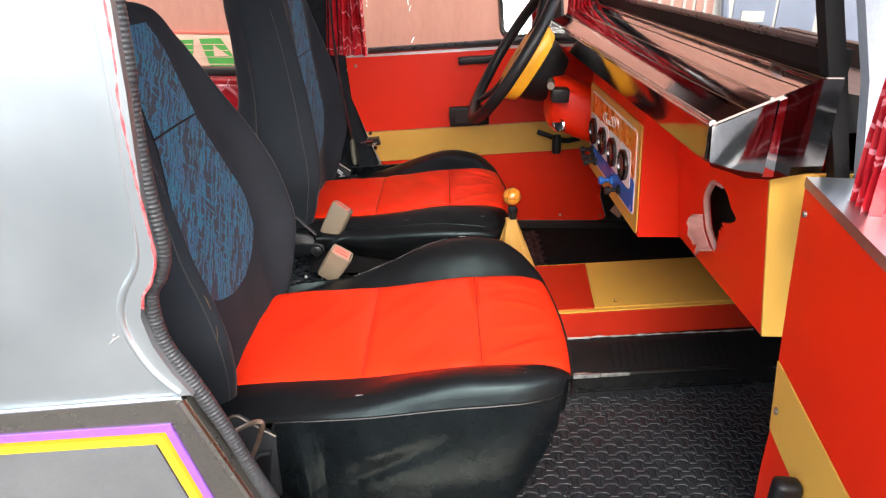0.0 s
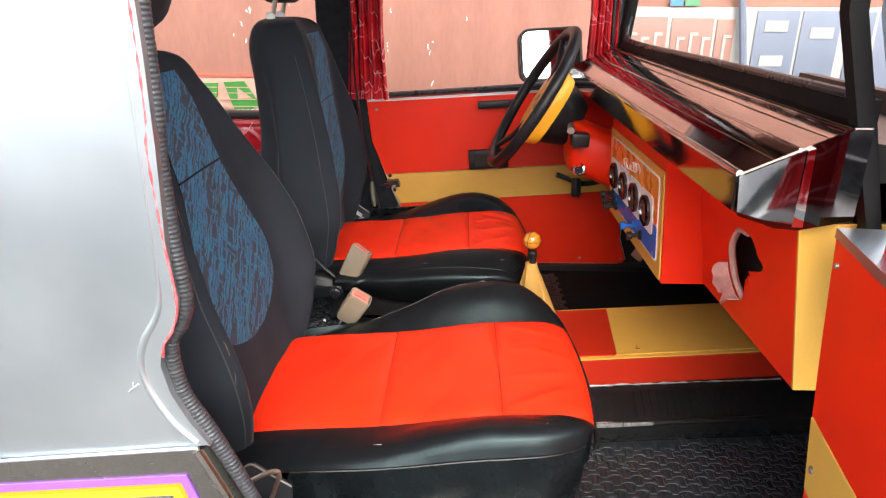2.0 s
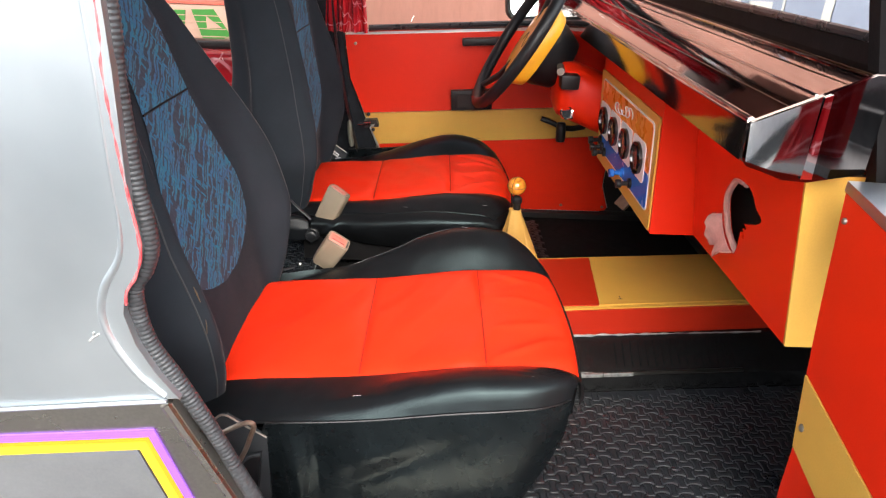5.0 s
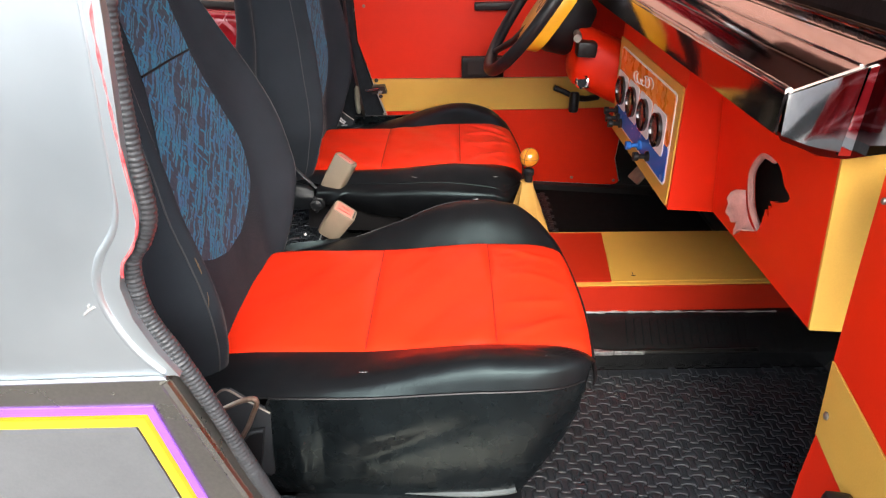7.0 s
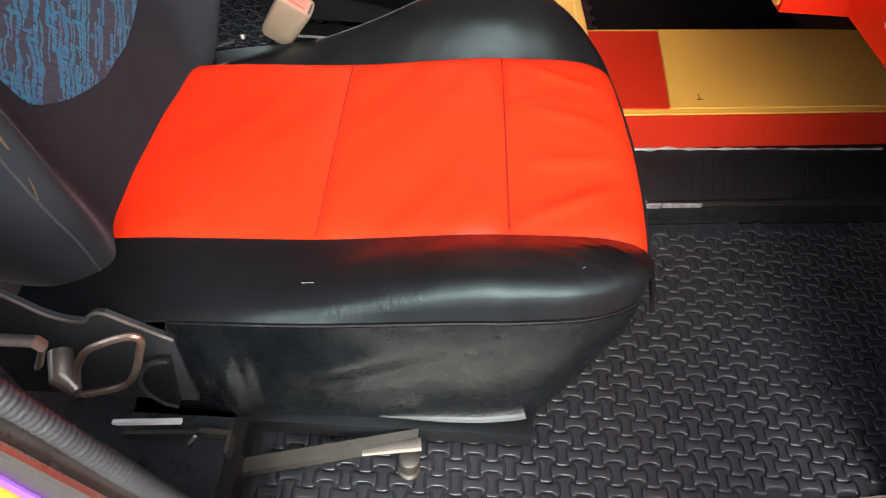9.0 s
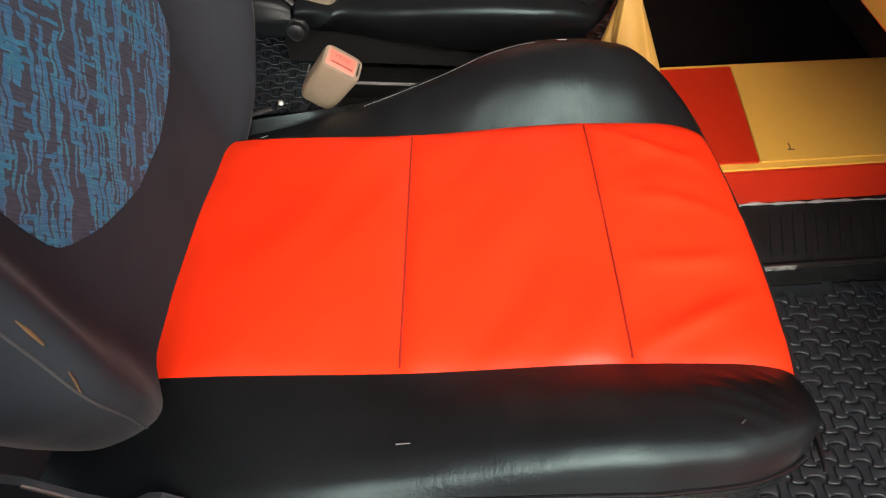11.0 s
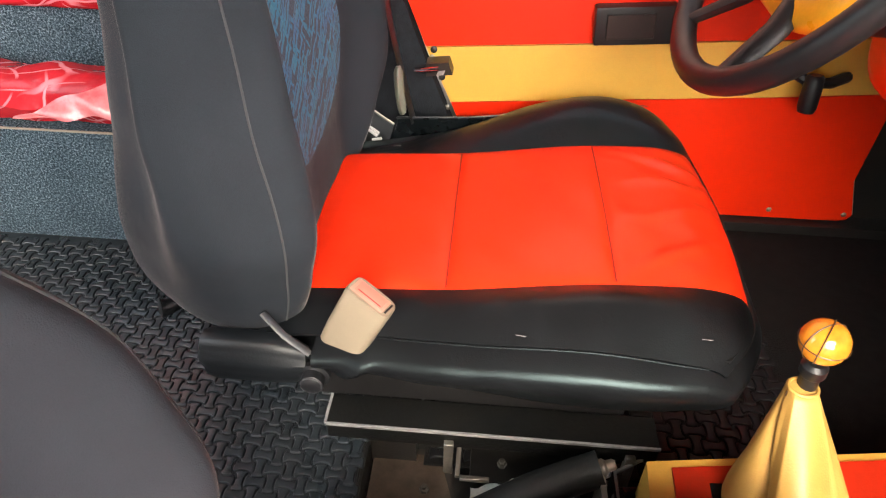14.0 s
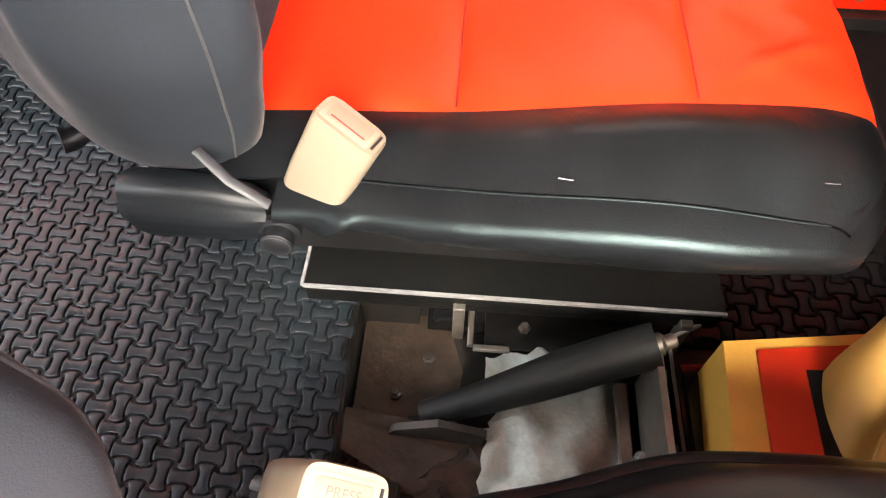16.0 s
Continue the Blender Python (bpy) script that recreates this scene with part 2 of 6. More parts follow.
RUBBER = surface("black_rubber", (0.014, 0.0195, 0.0235), 0.29, 0, 0.3, 14, 500, 0.0003, dark=(0.026, 0.028, 0.030))
RAIL_PAINT = surface("rail_paint", (0.005, 0.0054, 0.0056), 0.42, 0, 0.5, 26, 200, 0.001, dark=(0.010, 0.009, 0.008), spec=0.10)
TUNNEL_RUBBER = surface("tunnel_rubber", (0.0085, 0.0088, 0.0090), 0.24, 0, 0.4, 18, 260, 0.0012, 0.003, 24, spec=0.45)
FLOOR_RUBBER = surface("floor_rubber", (0.013, 0.0150, 0.0175), 0.32, 0, 0.4, 6, 500, 0.0003, rough_var=0.2, dark=(0.020, 0.0225, 0.026), spec=0.5)
TRIM_RUBBER = surface("trim_rubber", (0.036, 0.038, 0.041), 0.34, 0, 0.3, 30, 300, 0.0003)
SEAM_RED = surface("seam_red", (0.22, 0.006, 0.002), 0.6)
CARPET, _nt, _bs = nodes_of("blue_carpet")
_vec = coords(_nt)
_fleck = noise_of(_nt, _vec, 330, 2, 0.7)
_tone = ramp_of(_nt, noise_of(_nt, _vec, 14, 4), [(0.3, (0.75, 0.78, 0.80)), (0.7, (1.1, 1.1, 1.1))])
_nt.links.new(mix_of(_nt, 1.0, ramp_of(_nt, _fleck, [(0.36, (0.012, 0.022, 0.030)), (0.52, (0.052, 0.078, 0.098)), (0.66, (0.19, 0.24, 0.28))]), _tone, "MULTIPLY"), _bs.inputs["Base Color"])
_bs.inputs["Roughness"].default_value, _bs.inputs["Specular IOR Level"].default_value = 0.95, 0.1
bump_of(_nt, _bs, [(_fleck, 0.8, 0.004)])
BLACK_FELT = surface("black_felt", (0.010, 0.0092, 0.0090), 0.85, 0, 0.4, 40, 420, 0.002, spec=0.1)
DARK_CARPET = surface("dark_carpet", (0.016, 0.018, 0.022), 0.95, 0, 0.4, 40, 420, 0.003, spec=0.1)
SCRIBBLE = scribble("red_scribble_plastic")
PALE_PLASTIC = surface("pale_plastic", (0.62, 0.22, 0.23), 0.16, 0, 0.45, 26, 90, 0.002, dark=(0.50, 0.035, 0.045))
BEIGE = surface("beige_plastic", (0.200, 0.158, 0.112), 0.42, 0, 0.08, 30, 500, 0.0002)
SCUFF = surface("scuff_ochre", (0.10, 0.062, 0.022), 0.8)
PRESS_INK = surface("press_ink", (0.36, 0.075, 0.055), 0.5)
SLOT_RED = surface("slot_red", (0.22, 0.018, 0.016), 0.5)
PRESS_RED = surface("button_red", (0.50, 0.155, 0.115), 0.4, 0, 0.08)
AMBER = surface("amber_knob", (0.60, 0.21, 0.022), 0.12, 0, 0.25, 60, 120, 0.0001, coat=0.8)
LINING_RED = surface("lining_red", (0.33, 0.012, 0.02), 0.55, 0, 0.5, 120, 300, 0.0005, dark=(0.55, 0.20, 0.20))
INK = surface("ink_line", (0.05, 0.022, 0.008), 0.4)
PURPLE = surface("purple_paint", (0.22, 0.085, 0.48), 0.35, 0, 0.06)
ORANGE = surface("orange_paint", (0.85, 0.22, 0.01), 0.35, 0, 0.06)
YELLOW = surface("yellow_paint", (0.85, 0.55, 0.02), 0.35, 0, 0.06)
WHITE = surface("white_paint", (0.78, 0.77, 0.75), 0.45, 0, 0.06)
SILVER_STRAP = surface("grey_strap", (0.028, 0.029, 0.032), 0.5, 0.1, 0.15)
STICKER_BLUE = surface("sticker_blue", (0.02, 0.14, 0.50), 0.25)
STICKER_ORANGE = surface("sticker_orange", (0.80, 0.22, 0.02), 0.28)
GAUGE_FACE = surface("gauge_face", (0.16, 0.07, 0.055), 0.18)
TORN = surface("torn_board", (0.50, 0.25, 0.21), 0.85, 0, 0.3, 40, 200, 0.002)
PINK_WALL = surface("pink_wall", (0.245, 0.105, 0.074), 0.6, 0, 0.2, 3, 60, 0.002, stretch=(1, 1, 0.25))
CONCRETE = surface("concrete", (0.085, 0.082, 0.078), 0.85, 0, 0.25, 2, 90, 0.003)
ROOF_LINING = surface("roof_lining", (0.30, 0.15, 0.12), 0.8, 0, 0.1)
GREEN_PAINT = surface("green_paint", (0.03, 0.17, 0.02), 0.5)
BOARD_PALE = surface("pale_board", (0.38, 0.23, 0.17), 0.6, 0, 0.15)
GREASE = surface("greasy_steel", (0.085, 0.062, 0.046), 0.36, 0.2, 0.5, 30, 160, 0.002, dark=(0.026, 0.015, 0.010))
TREAD_BRIGHT = surface("tread_bright", (0.62, 0.61, 0.60), 0.24, 0.7, 0.5, 90, 200, 0.001, dark=(0.08, 0.075, 0.07))
DIRTY_STEEL = surface("dirty_steel", (0.075, 0.068, 0.058), 0.5, 0.2, 0.4, 40, 200, 0.0006)
BARE_EDGE = surface("bare_edge", (0.33, 0.33, 0.325), 0.35, 0.25, 0.3, 60, 200, 0.0003)
GEARBOX = surface("gearbox_paint", (0.68, 0.74, 0.66), 0.5, 0, 0.4, 22, 160, 0.002, dark=(0.42, 0.43, 0.37))
TARP = [surface("tarp_" + n, c, 0.5, 0, 0.1) for n, c in (("grey", (0.115, 0.130, 0.175)), ("brown", (0.23, 0.112, 0.088)), ("pale", (0.27, 0.255, 0.24)), ("blue", (0.05, 0.16, 0.36)), ("green", (0.07, 0.20, 0.10)), ("pink", (0.36, 0.18, 0.14)))]
MIRROR = metal("mirror_face", (0.62, 0.64, 0.65), 0.03)
GLASS, _nt, _bs = nodes_of("clear_glass")
_bs.inputs["Transmission Weight"].default_value, _bs.inputs["Roughness"].default_value, _bs.inputs["IOR"].default_value = 1.0, 0.0, 1.02
_bs.inputs["Base Color"].default_value = (0.95, 0.97, 0.96, 1)

# ---- building helpers ----
ORIGIN = {}


def thing(name, at, label, category, group="", kind=""):
    root = new(name)
    root.location = at
    root.empty_display_size = 0.05
    ORIGIN[root.name] = Vector(at)
    return tagged(root, label, category, group, kind)


def part(name, bm, material, parent=None, label="", smooth=40, shadow=True, kind=""):
    """Links a bmesh, given in world metres, as one mesh under a thing or a part."""
    o = Vector((0, 0, 0))
    if parent is not None:
        p = parent
        while p.parent is not None:
            p = p.parent
        o = ORIGIN.get(p.name, p.location.copy())
    me = bpy.data.meshes.new(name)
    bmesh.ops.recalc_face_normals(bm, faces=bm.faces)
    bm.transform(Matrix.Translation(-o))
    bm.to_mesh(me)
    bm.free()
    me.materials.append(material)
    if smooth:
        me.polygons.foreach_set("use_smooth", [True] * len(me.polygons))
        me.set_sharp_from_angle(angle=radians(smooth))
    ob = new(name, me)
    if parent is not None:
        ob.parent = parent
    ob.visible_shadow = shadow
    return tagged(ob, label, kind=kind)


def bevel(bm, width, segs=2, angle=30):
    if width:
        es = [e for e in bm.edges if len(e.link_faces) == 2 and e.calc_face_angle(0) > radians(angle)]
        bmesh.ops.bevel(bm, geom=es, offset=width, segments=segs, affect="EDGES", profile=0.6, clamp_overlap=True)
    return bm


def box(x0, x1, y0, y1, z0, z1, bev=0.0, segs=2, m=None):
    bm = bmesh.new()
    bmesh.ops.create_cube(bm, size=1.0)
    for v in bm.verts:
        v.co = Vector((x0 + (v.co.x + 0.5) * (x1 - x0), y0 + (v.co.y + 0.5) * (y1 - y0), z0 + (v.co.z + 0.5) * (z1 - z0)))
    bevel(bm, bev, segs)
    if m is not None:
        bm.transform(m)
    return bm


def prism(pts, axis, a0, a1, bev=0.0, segs=2, m=None):
    """A flat outline drawn out along an axis. Outline coordinates are the two other axes in order."""
    bm = bmesh.new()

    def at(p, a):
        c = list(p)
        c.insert("xyz".index(axis), a)
        return Vector(c)
    lo, hi = [bm.verts.new(at(p, a0)) for p in pts], [bm.verts.new(at(p, a1)) for p in pts]
    bm.faces.new(lo)
    bm.faces.new(list(reversed(hi)))
    n = len(pts)
    for i in range(n):
        bm.faces.new((lo[i], lo[(i + 1) % n], hi[(i + 1) % n], hi[i]))
    bevel(bm, bev, segs)
    if m is not None:
        bm.transform(m)
    return bm


def tube(points, r, seg=10, closed=False, flat=1.0):
    """A round bar along points; r may be a list."""
    pts = [Vector(p) for p in points]
    n = len(pts)
    rs = r if isinstance(r, (list, tuple)) else [r] * n
    bm = bmesh.new()
    rings, side = [], None
    for i, p in enumerate(pts):
        a = pts[(i - 1) % n] if closed or i else p
        b = pts[(i + 1) % n] if closed or i < n - 1 else p
        d = (b - a).normalized()
        if side is None:
            side = d.cross(Vector((0, 0, 1)) if abs(d.z) < 0.9 else Vector((1, 0, 0))).normalized()
        side = (side - d * side.dot(d)).normalized()
        up = d.cross(side)
        rings.append([bm.verts.new(p + (side * math.cos(2 * math.pi * k / seg) + up * math.sin(2 * math.pi * k / seg) * flat) * rs[i]) for k in range(seg)])
    for i in range(n if closed else n - 1):
        q, w = rings[i], rings[(i + 1) % n]
        for k in range(seg):
            bm.faces.new((q[k], q[(k + 1) % seg], w[(k + 1) % seg], w[k]))
    if not closed:
        bm.faces.new(rings[0])
        bm.faces.new(list(reversed(rings[-1])))
    return bm


def sheet(f, nu, nv, thick=0.0):
    """A surface f(u, v) over 0..1, with thickness when wanted."""
    bm = bmesh.new()
    g = [[bm.verts.new(f(i / nu, j / nv)) for j in range(nv + 1)] for i in range(nu + 1)]
    for i in range(nu):
        for j in range(nv):
            bm.faces.new((g[i][j], g[i + 1][j], g[i + 1][j + 1], g[i][j + 1]))
    if thick:
        bmesh.ops.recalc_face_normals(bm, faces=bm.faces)
        bmesh.ops.solidify(bm, geom=bm.faces[:], thickness=thick)
    return bm


def loft(loops, caps=True):
    bm = bmesh.new()
    rings = [[bm.verts.new(p) for p in lp] for lp in loops]
    for a, b in zip(rings, rings[1:]):
        n = len(a)
        for k in range(n):
            bm.faces.new((a[k], a[(k + 1) % n], b[(k + 1) % n], b[k]))
    if caps:
        bm.faces.new(rings[0])
        bm.faces.new(list(reversed(rings[-1])))
    return bm


def lathe(profile, m, seg=28):
    """profile: (radius, height) pairs, turned round z and then posed by m."""
    loops = [[m @ Vector((r * math.cos(2 * math.pi * k / seg), r * math.sin(2 * math.pi * k / seg), h)) for k in range(seg)] for r, h in profile]
    return loft(loops)


def along(a, b):
    """Pose whose z runs from a to b."""
    a, b = Vector(a), Vector(b)
    return Matrix.Translation(a) @ (b - a).to_track_quat("Z", "Y").to_matrix().to_4x4()


def curve(table, x):
    """Smooth reading of a table of (x, value), without overshoot."""
    if x <= table[0][0]:
        return table[0][1]
    if x >= table[-1][0]:
        return table[-1][1]
    k = next(i for i in range(len(table) - 1) if x <= table[i + 1][0])
    slope = lambda i: (table[i + 1][1] - table[i][1]) / (table[i + 1][0] - table[i][0])

    def tangent(i):
        if i == 0 or i == len(table) - 1:
            return slope(0 if i == 0 else i - 1)
        a, b = slope(i - 1), slope(i)
        return 0.0 if a * b <= 0 else 2 * a * b / (a + b)
    (a, p), (b, q) = table[k], table[k + 1]
    h = b - a
    t = (x - a) / h
    return p * (1 + 2 * t) * (1 - t) ** 2 + q * t * t * (3 - 2 * t) + h * (tangent(k) * t * (1 - t) ** 2 - tangent(k + 1) * t * t * (1 - t))


def join(*bms):
    out = bms[0]
    for b in bms[1:]:
        me = bpy.data.meshes.new("tmp")
        b.to_mesh(me)
        b.free()
        out.from_mesh(me)
        bpy.data.meshes.remove(me)
    return out


def smooth_line(pts, n=6):
    """Points of a soft curve through pts."""
    p = [Vector(q) for q in pts]
    out = []
    for i in range(len(p) - 1):
        a, b, c, d = p[max(i - 1, 0)], p[i], p[i + 1], p[min(i + 2, len(p) - 1)]
        for k in range(n):
            t = k / n
            out.append(0.5 * ((2 * b) + (c - a) * t + (2 * a - 5 * b + 4 * c - d) * t * t + (3 * b - a - 3 * c + d) * t ** 3))
    out.append(p[-1])
    return out


# ---- ground and what stands outside ----
FLOOR, REAR_FLOOR = 0.648, 0.690
ground = part("ground", box(-400, 400, -400, 400, -0.3, 0.0), CONCRETE)
tagged(ground, "grey worn concrete yard under the jeep", "ground", kind="structure")

yard_wall = thing("yard_wall", (0, 3.4, 0), "salmon-pink painted corrugated sheet wall with pale drips", "wall", kind="structure")


def corrugated(u, v):
    x = -9 + 18 * u
    return Vector((x, 3.40 + 0.006 * math.sin(x * 2 * math.pi / 0.19), 3.3 * v))


part("wall_sheet", sheet(corrugated, 900, 1, 0.01), PINK_WALL, yard_wall)
drip_rng = random.Random(4)
for _ in range(150):
    x, z, h = drip_rng.uniform(-2.2, 1.0), drip_rng.uniform(1.05, 2.0), drip_rng.uniform(0.005, 0.028)
    a, r = drip_rng.uniform(-0.6, 0.6), drip_rng.uniform(0.0012, 0.0032)
    pts = [(x + h * k * a / 3 + drip_rng.uniform(-0.004, 0.004), 3.391, z - h * k / 3) for k in range(4)]
    part("paint_drip", tube(pts, [r * drip_rng.uniform(0.4, 1.2) for _k in range(4)], 6), WHITE, yard_wall)
sign = thing("sign_board", (-1.2, 3.38, 0.55), "pale board with big green painted letters, partly hidden", "sign")
part("board", box(-2.1, -0.93, 3.365, 3.396, 0.55, 1.13, 0.003), BOARD_PALE, sign)
part("lower_edge", box(-2.1, -0.93, 3.357, 3.3645, 0.938, 0.945), WHITE, sign)
part("top_edge", box(-2.1, -0.93, 3.360, 3.396, 1.132, 1.142), surface("edge_red", (0.45, 0.08, 0.05), 0.6), sign)
part("letter", prism([(-1.157, 0.948), (-1.205, 1.108), (-1.101, 1.112), (-1.031, 0.995), (-1.07, 0.975)], "y", 3.357, 3.3645), GREEN_PAINT, sign, "big green painted letter")
part("letter_gap", prism([(-1.138, 1.026), (-1.066, 1.028), (-1.137, 1.080)], "y", 3.352, 3.3565), BOARD_PALE, sign)
part("letter", prism([(-1.42, 0.94), (-1.42, 1.10), (-1.235, 1.104), (-1.245, 1.04), (-1.30, 0.96)], "y", 3.357, 3.3645), GREEN_PAINT, sign, "big green painted letter")
for z in (0.985, 1.020, 1.052, 1.080):
    part("pin_line", box(-1.40, -1.04 - 0.4 * max(0, z - 1.0), 3.3545, 3.3562, z, z + 0.004), BOARD_PALE, sign)
for i in range(6):
    part("writing_bar", box(-1.15 + i * 0.024, -1.136 + i * 0.024, 3.350, 3.3645, 0.955, 0.972), WHITE, sign)

front_wall = thing("front_wall", (6.2, 1.0, 0), "plain salmon wall ahead of the jeep", "wall", kind="structure")
part("wall_sheet", box(6.2, 6.4, -8, 10, 0, 1.9), TARP[5], front_wall)
banner = thing("printed_banner", (1.3, 3.37, 1.0), "faded printed tarpaulin hung on the wall, brown and grey-blue", "banner")
part("backing", box(0.70, 2.3, 3.372, 3.392, 0.70, 1.47, 0.002), TARP[2], banner, "pale tarpaulin ground")
for x0, x1, z0, z1, k in ((0.74, 0.98, 1.16, 1.425, 1), (1.0, 1.20, 1.14, 1.42, 1), (1.215, 1.30, 1.12, 1.415, 1), (1.40, 1.60, 1.11, 1.455, 0), (1.615, 1.80, 1.09, 1.455, 0), (1.85, 2.2, 1.0, 1.45, 0)):
    part("field", box(x0, x1, 3.364, 3.3715, z0, z1, 0.002), TARP[k], banner)
for x, h in ((0.80, 0.12), (0.86, 0.10), (0.92, 0.12), (1.03, 0.10), (1.09, 0.12), (1.15, 0.10), (1.25, 0.11)):
    part("writing_bar", box(x, x + 0.014, 3.359, 3.3635, 1.22, 1.22 + h), TARP[2], banner)
    part("writing_bar", box(x, x + 0.04, 3.359, 3.3635, 1.22 + h, 1.235 + h), TARP[2], banner)
for x, z in ((1.44, 1.36), (1.44, 1.20), (1.66, 1.33)):
    part("writing_bar", box(x, x + 0.11, 3.359, 3.3635, z, z + 0.05), TARP[2], banner)
part("writing_bar", box(0.98, 1.04, 3.359, 3.3635, 1.475, 1.56), TARP[3], banner)
part("writing_bar", box(1.05, 1.12, 3.359, 3.3635, 1.475, 1.56), TARP[4], banner)
pole = thing("pole", (1.33, 3.30, 0), "slanting pale grey metal pole before the wall", "pole")
part("shaft", tube([(1.42, 3.30, 0.0), (1.36, 3.32, 1.15), (1.29, 3.34, 1.6), (1.25, 3.35, 2.4)], 0.018, 8), TARP[0], pole)

# Unseen wall, added as a white reflector for the steel and vinyl.
added_white_wall = thing("added_white_wall", (0, -6.5, 0), "unseen white wall added to brighten reflections", "wall", kind="structure")
part("wall_face", box(-12, 12, -6.7, -6.5, 0, 2.6), WHITE, added_white_wall)

# ---- the jeep's shell ----
jeep = thing("jeep", (0, 1.3, 0), "stainless-steel bodied passenger jeep with striped lower panel", "vehicle")


def belt_z(x):
    return 1.048 + 0.104 * (x + 0.281)


EDGE = [(-0.289, 1.92), (-0.289, 1.463), (-0.291, 1.381), (-0.297, 1.260), (-0.293, 1.222), (-0.300, 1.198), (-0.316, 1.176), (-0.322, 1.150), (-0.316, 1.116), (-0.300, 1.080), (-0.281, 1.050)]
LOW_EDGE = [(-0.281, 1.046), (-0.219, 0.897), (-0.160, 0.775), (-0.125, 0.690), (-0.118, 0.60)]
part("upper_side_panel", prism([(x * 0.978 + 0.002, z) for x, z in EDGE] + [(-1.9, belt_z(-1.9) + 0.004), (-1.9, 1.12), (-0.88, 1.15), (-0.88, 1.92)], "y", 0.600, 0.612, 0.002), SIDE_STEEL, jeep, "brushed silver upper side panel")
part("lower_side_panel", prism(LOW_EDGE + [(-0.118, 0.35), (-1.9, 0.35), (-1.9, belt_z(-1.9) - 0.002)], "y", 0.597, 0.612, 0.003), STEEL_LOW, jeep, "bare steel lower side panel, stained")
part("belt_bead", tube([(x, 0.596, belt_z(x) + 0.001) for x in (-1.9, -1.0, -0.6, -0.285)], 0.0024, 8), STEEL_BODY, jeep)
RIM = [(x * 0.978 + 0.002, z) for x, z in EDGE]
FOLD = [(-0.297, 1.92), (-0.297, 1.45), (-0.300, 1.30), (-0.303, 1.222), (-0.325, 1.180), (-0.333, 1.150), (-0.328, 1.118), (-0.310, 1.080), (-0.288, 1.054)]
part("edge_fold", prism(FOLD + list(reversed(RIM)), "y", 0.5978, 0.6000, 0.0016, 3), SIDE_STEEL, jeep, "folded edge of the side panel")
part("fold_line", tube(smooth_line([(x, 0.5985, z) for x, z in FOLD], 6), [0.0016 + 0.0026 * min(1, max(0, (1.26 - q[2]) / 0.08)) for q in smooth_line([(x, 0.5985, z) for x, z in FOLD], 6)], 10), SIDE_STEEL, jeep, "bright crease beside the edge")
part("lower_flange", tube([(x, 0.5975, z) for x, z in [(-0.288, 1.044), (-0.226, 0.897), (-0.166, 0.772), (-0.131, 0.690)]], 0.006, 8), STEEL_LOW, jeep)
part("weld_mark", join(tube([(-0.352, 0.5995, 1.117), (-0.347, 0.5985, 1.122), (-0.341, 0.5995, 1.126)], 0.0013, 6), tube([(-0.347, 0.599, 1.122), (-0.346, 0.599, 1.128)], 0.0010, 6)), BARE_EDGE, jeep, "small white weld scar")


def stripe(a, b):
    """A painted band between two offsets inward from the border line."""
    corner, foot = Vector((-0.304, 1.012)), Vector((-0.216, 0.72))
    back = Vector((-1.8, 1.012 + 0.0915 * (-1.8 + 0.304)))
    d1, d2 = (corner - back).normalized(), (foot - corner).normalized()
    n1, n2 = Vector((d1.y, -d1.x)), Vector((d2.y, -d2.x))
    mit = (n1 + n2) / (1 + n1.dot(n2))
    line = lambda o: [back + n1 * o, corner + mit * o, foot + n2 * o]
    return prism([tuple(p) for p in line(a) + list(reversed(line(b)))], "y", 0.5945, 0.5968)


part("stripe", stripe(0.0, 0.0094), PURPLE, jeep, "purple painted stripe")
part("stripe", stripe(0.0098, 0.0157), ORANGE, jeep, "orange painted stripe")
part("stripe", stripe(0.0157, 0.0258), YELLOW, jeep, "yellow painted stripe")
part("lower_field", prism([(-1.8, 0.36), (-1.8, 0.848), (-0.326, 0.983), (-0.214, 0.61), (-0.214, 0.36)], "y", 0.5953, 0.5966), surface("grey_field", (0.15, 0.155, 0.16), 0.45, 0.3), jeep, "matt grey painted field")

TRIM_LINE = smooth_line([(-0.290, 0.628, 1.92), (-0.291, 0.628, 1.461), (-0.296, 0.628, 1.375), (-0.294, 0.628, 1.284), (-0.291, 0.628, 1.222), (-0.300, 0.628, 1.192), (-0.314, 0.628, 1.166), (-0.309, 0.628, 1.111), (-0.287, 0.628, 1.062), (-0.255, 0.628, 0.990), (-0.216, 0.628, 0.890), (-0.160, 0.628, 0.768), (-0.128, 0.628, 0.680)], 60)


def evenly(pts, step):
    out, left = [pts[0]], step
    for a, b in zip(pts, pts[1:]):
        d = (b - a).length
        while d >= left:
            a = a + (b - a) * (left / d)
            out.append(a)
            d, left = (b - a).length, step
        left -= d
    return out


TRIM_LINE = evenly([Vector((q.x * 0.978, 0.615, q.z)) for q in TRIM_LINE], 0.0012)
part("edge_trim", tube(TRIM_LINE, [0.0086 + 0.0008 * ((i // 2) % 2) * min(1.0, max(0.1, (q.z - 0.86) / 0.10)) * (0.7 + 0.6 * noise.noise(Vector((i * 0.31, 0, 0)))) + 0.0006 * math.sin(i * 0.045) for i, q in enumerate(TRIM_LINE)], 10), TRIM_RUBBER, jeep, "ribbed black rubber edge trim")
CLOTH_LINE = TRIM_LINE[230:640:2]
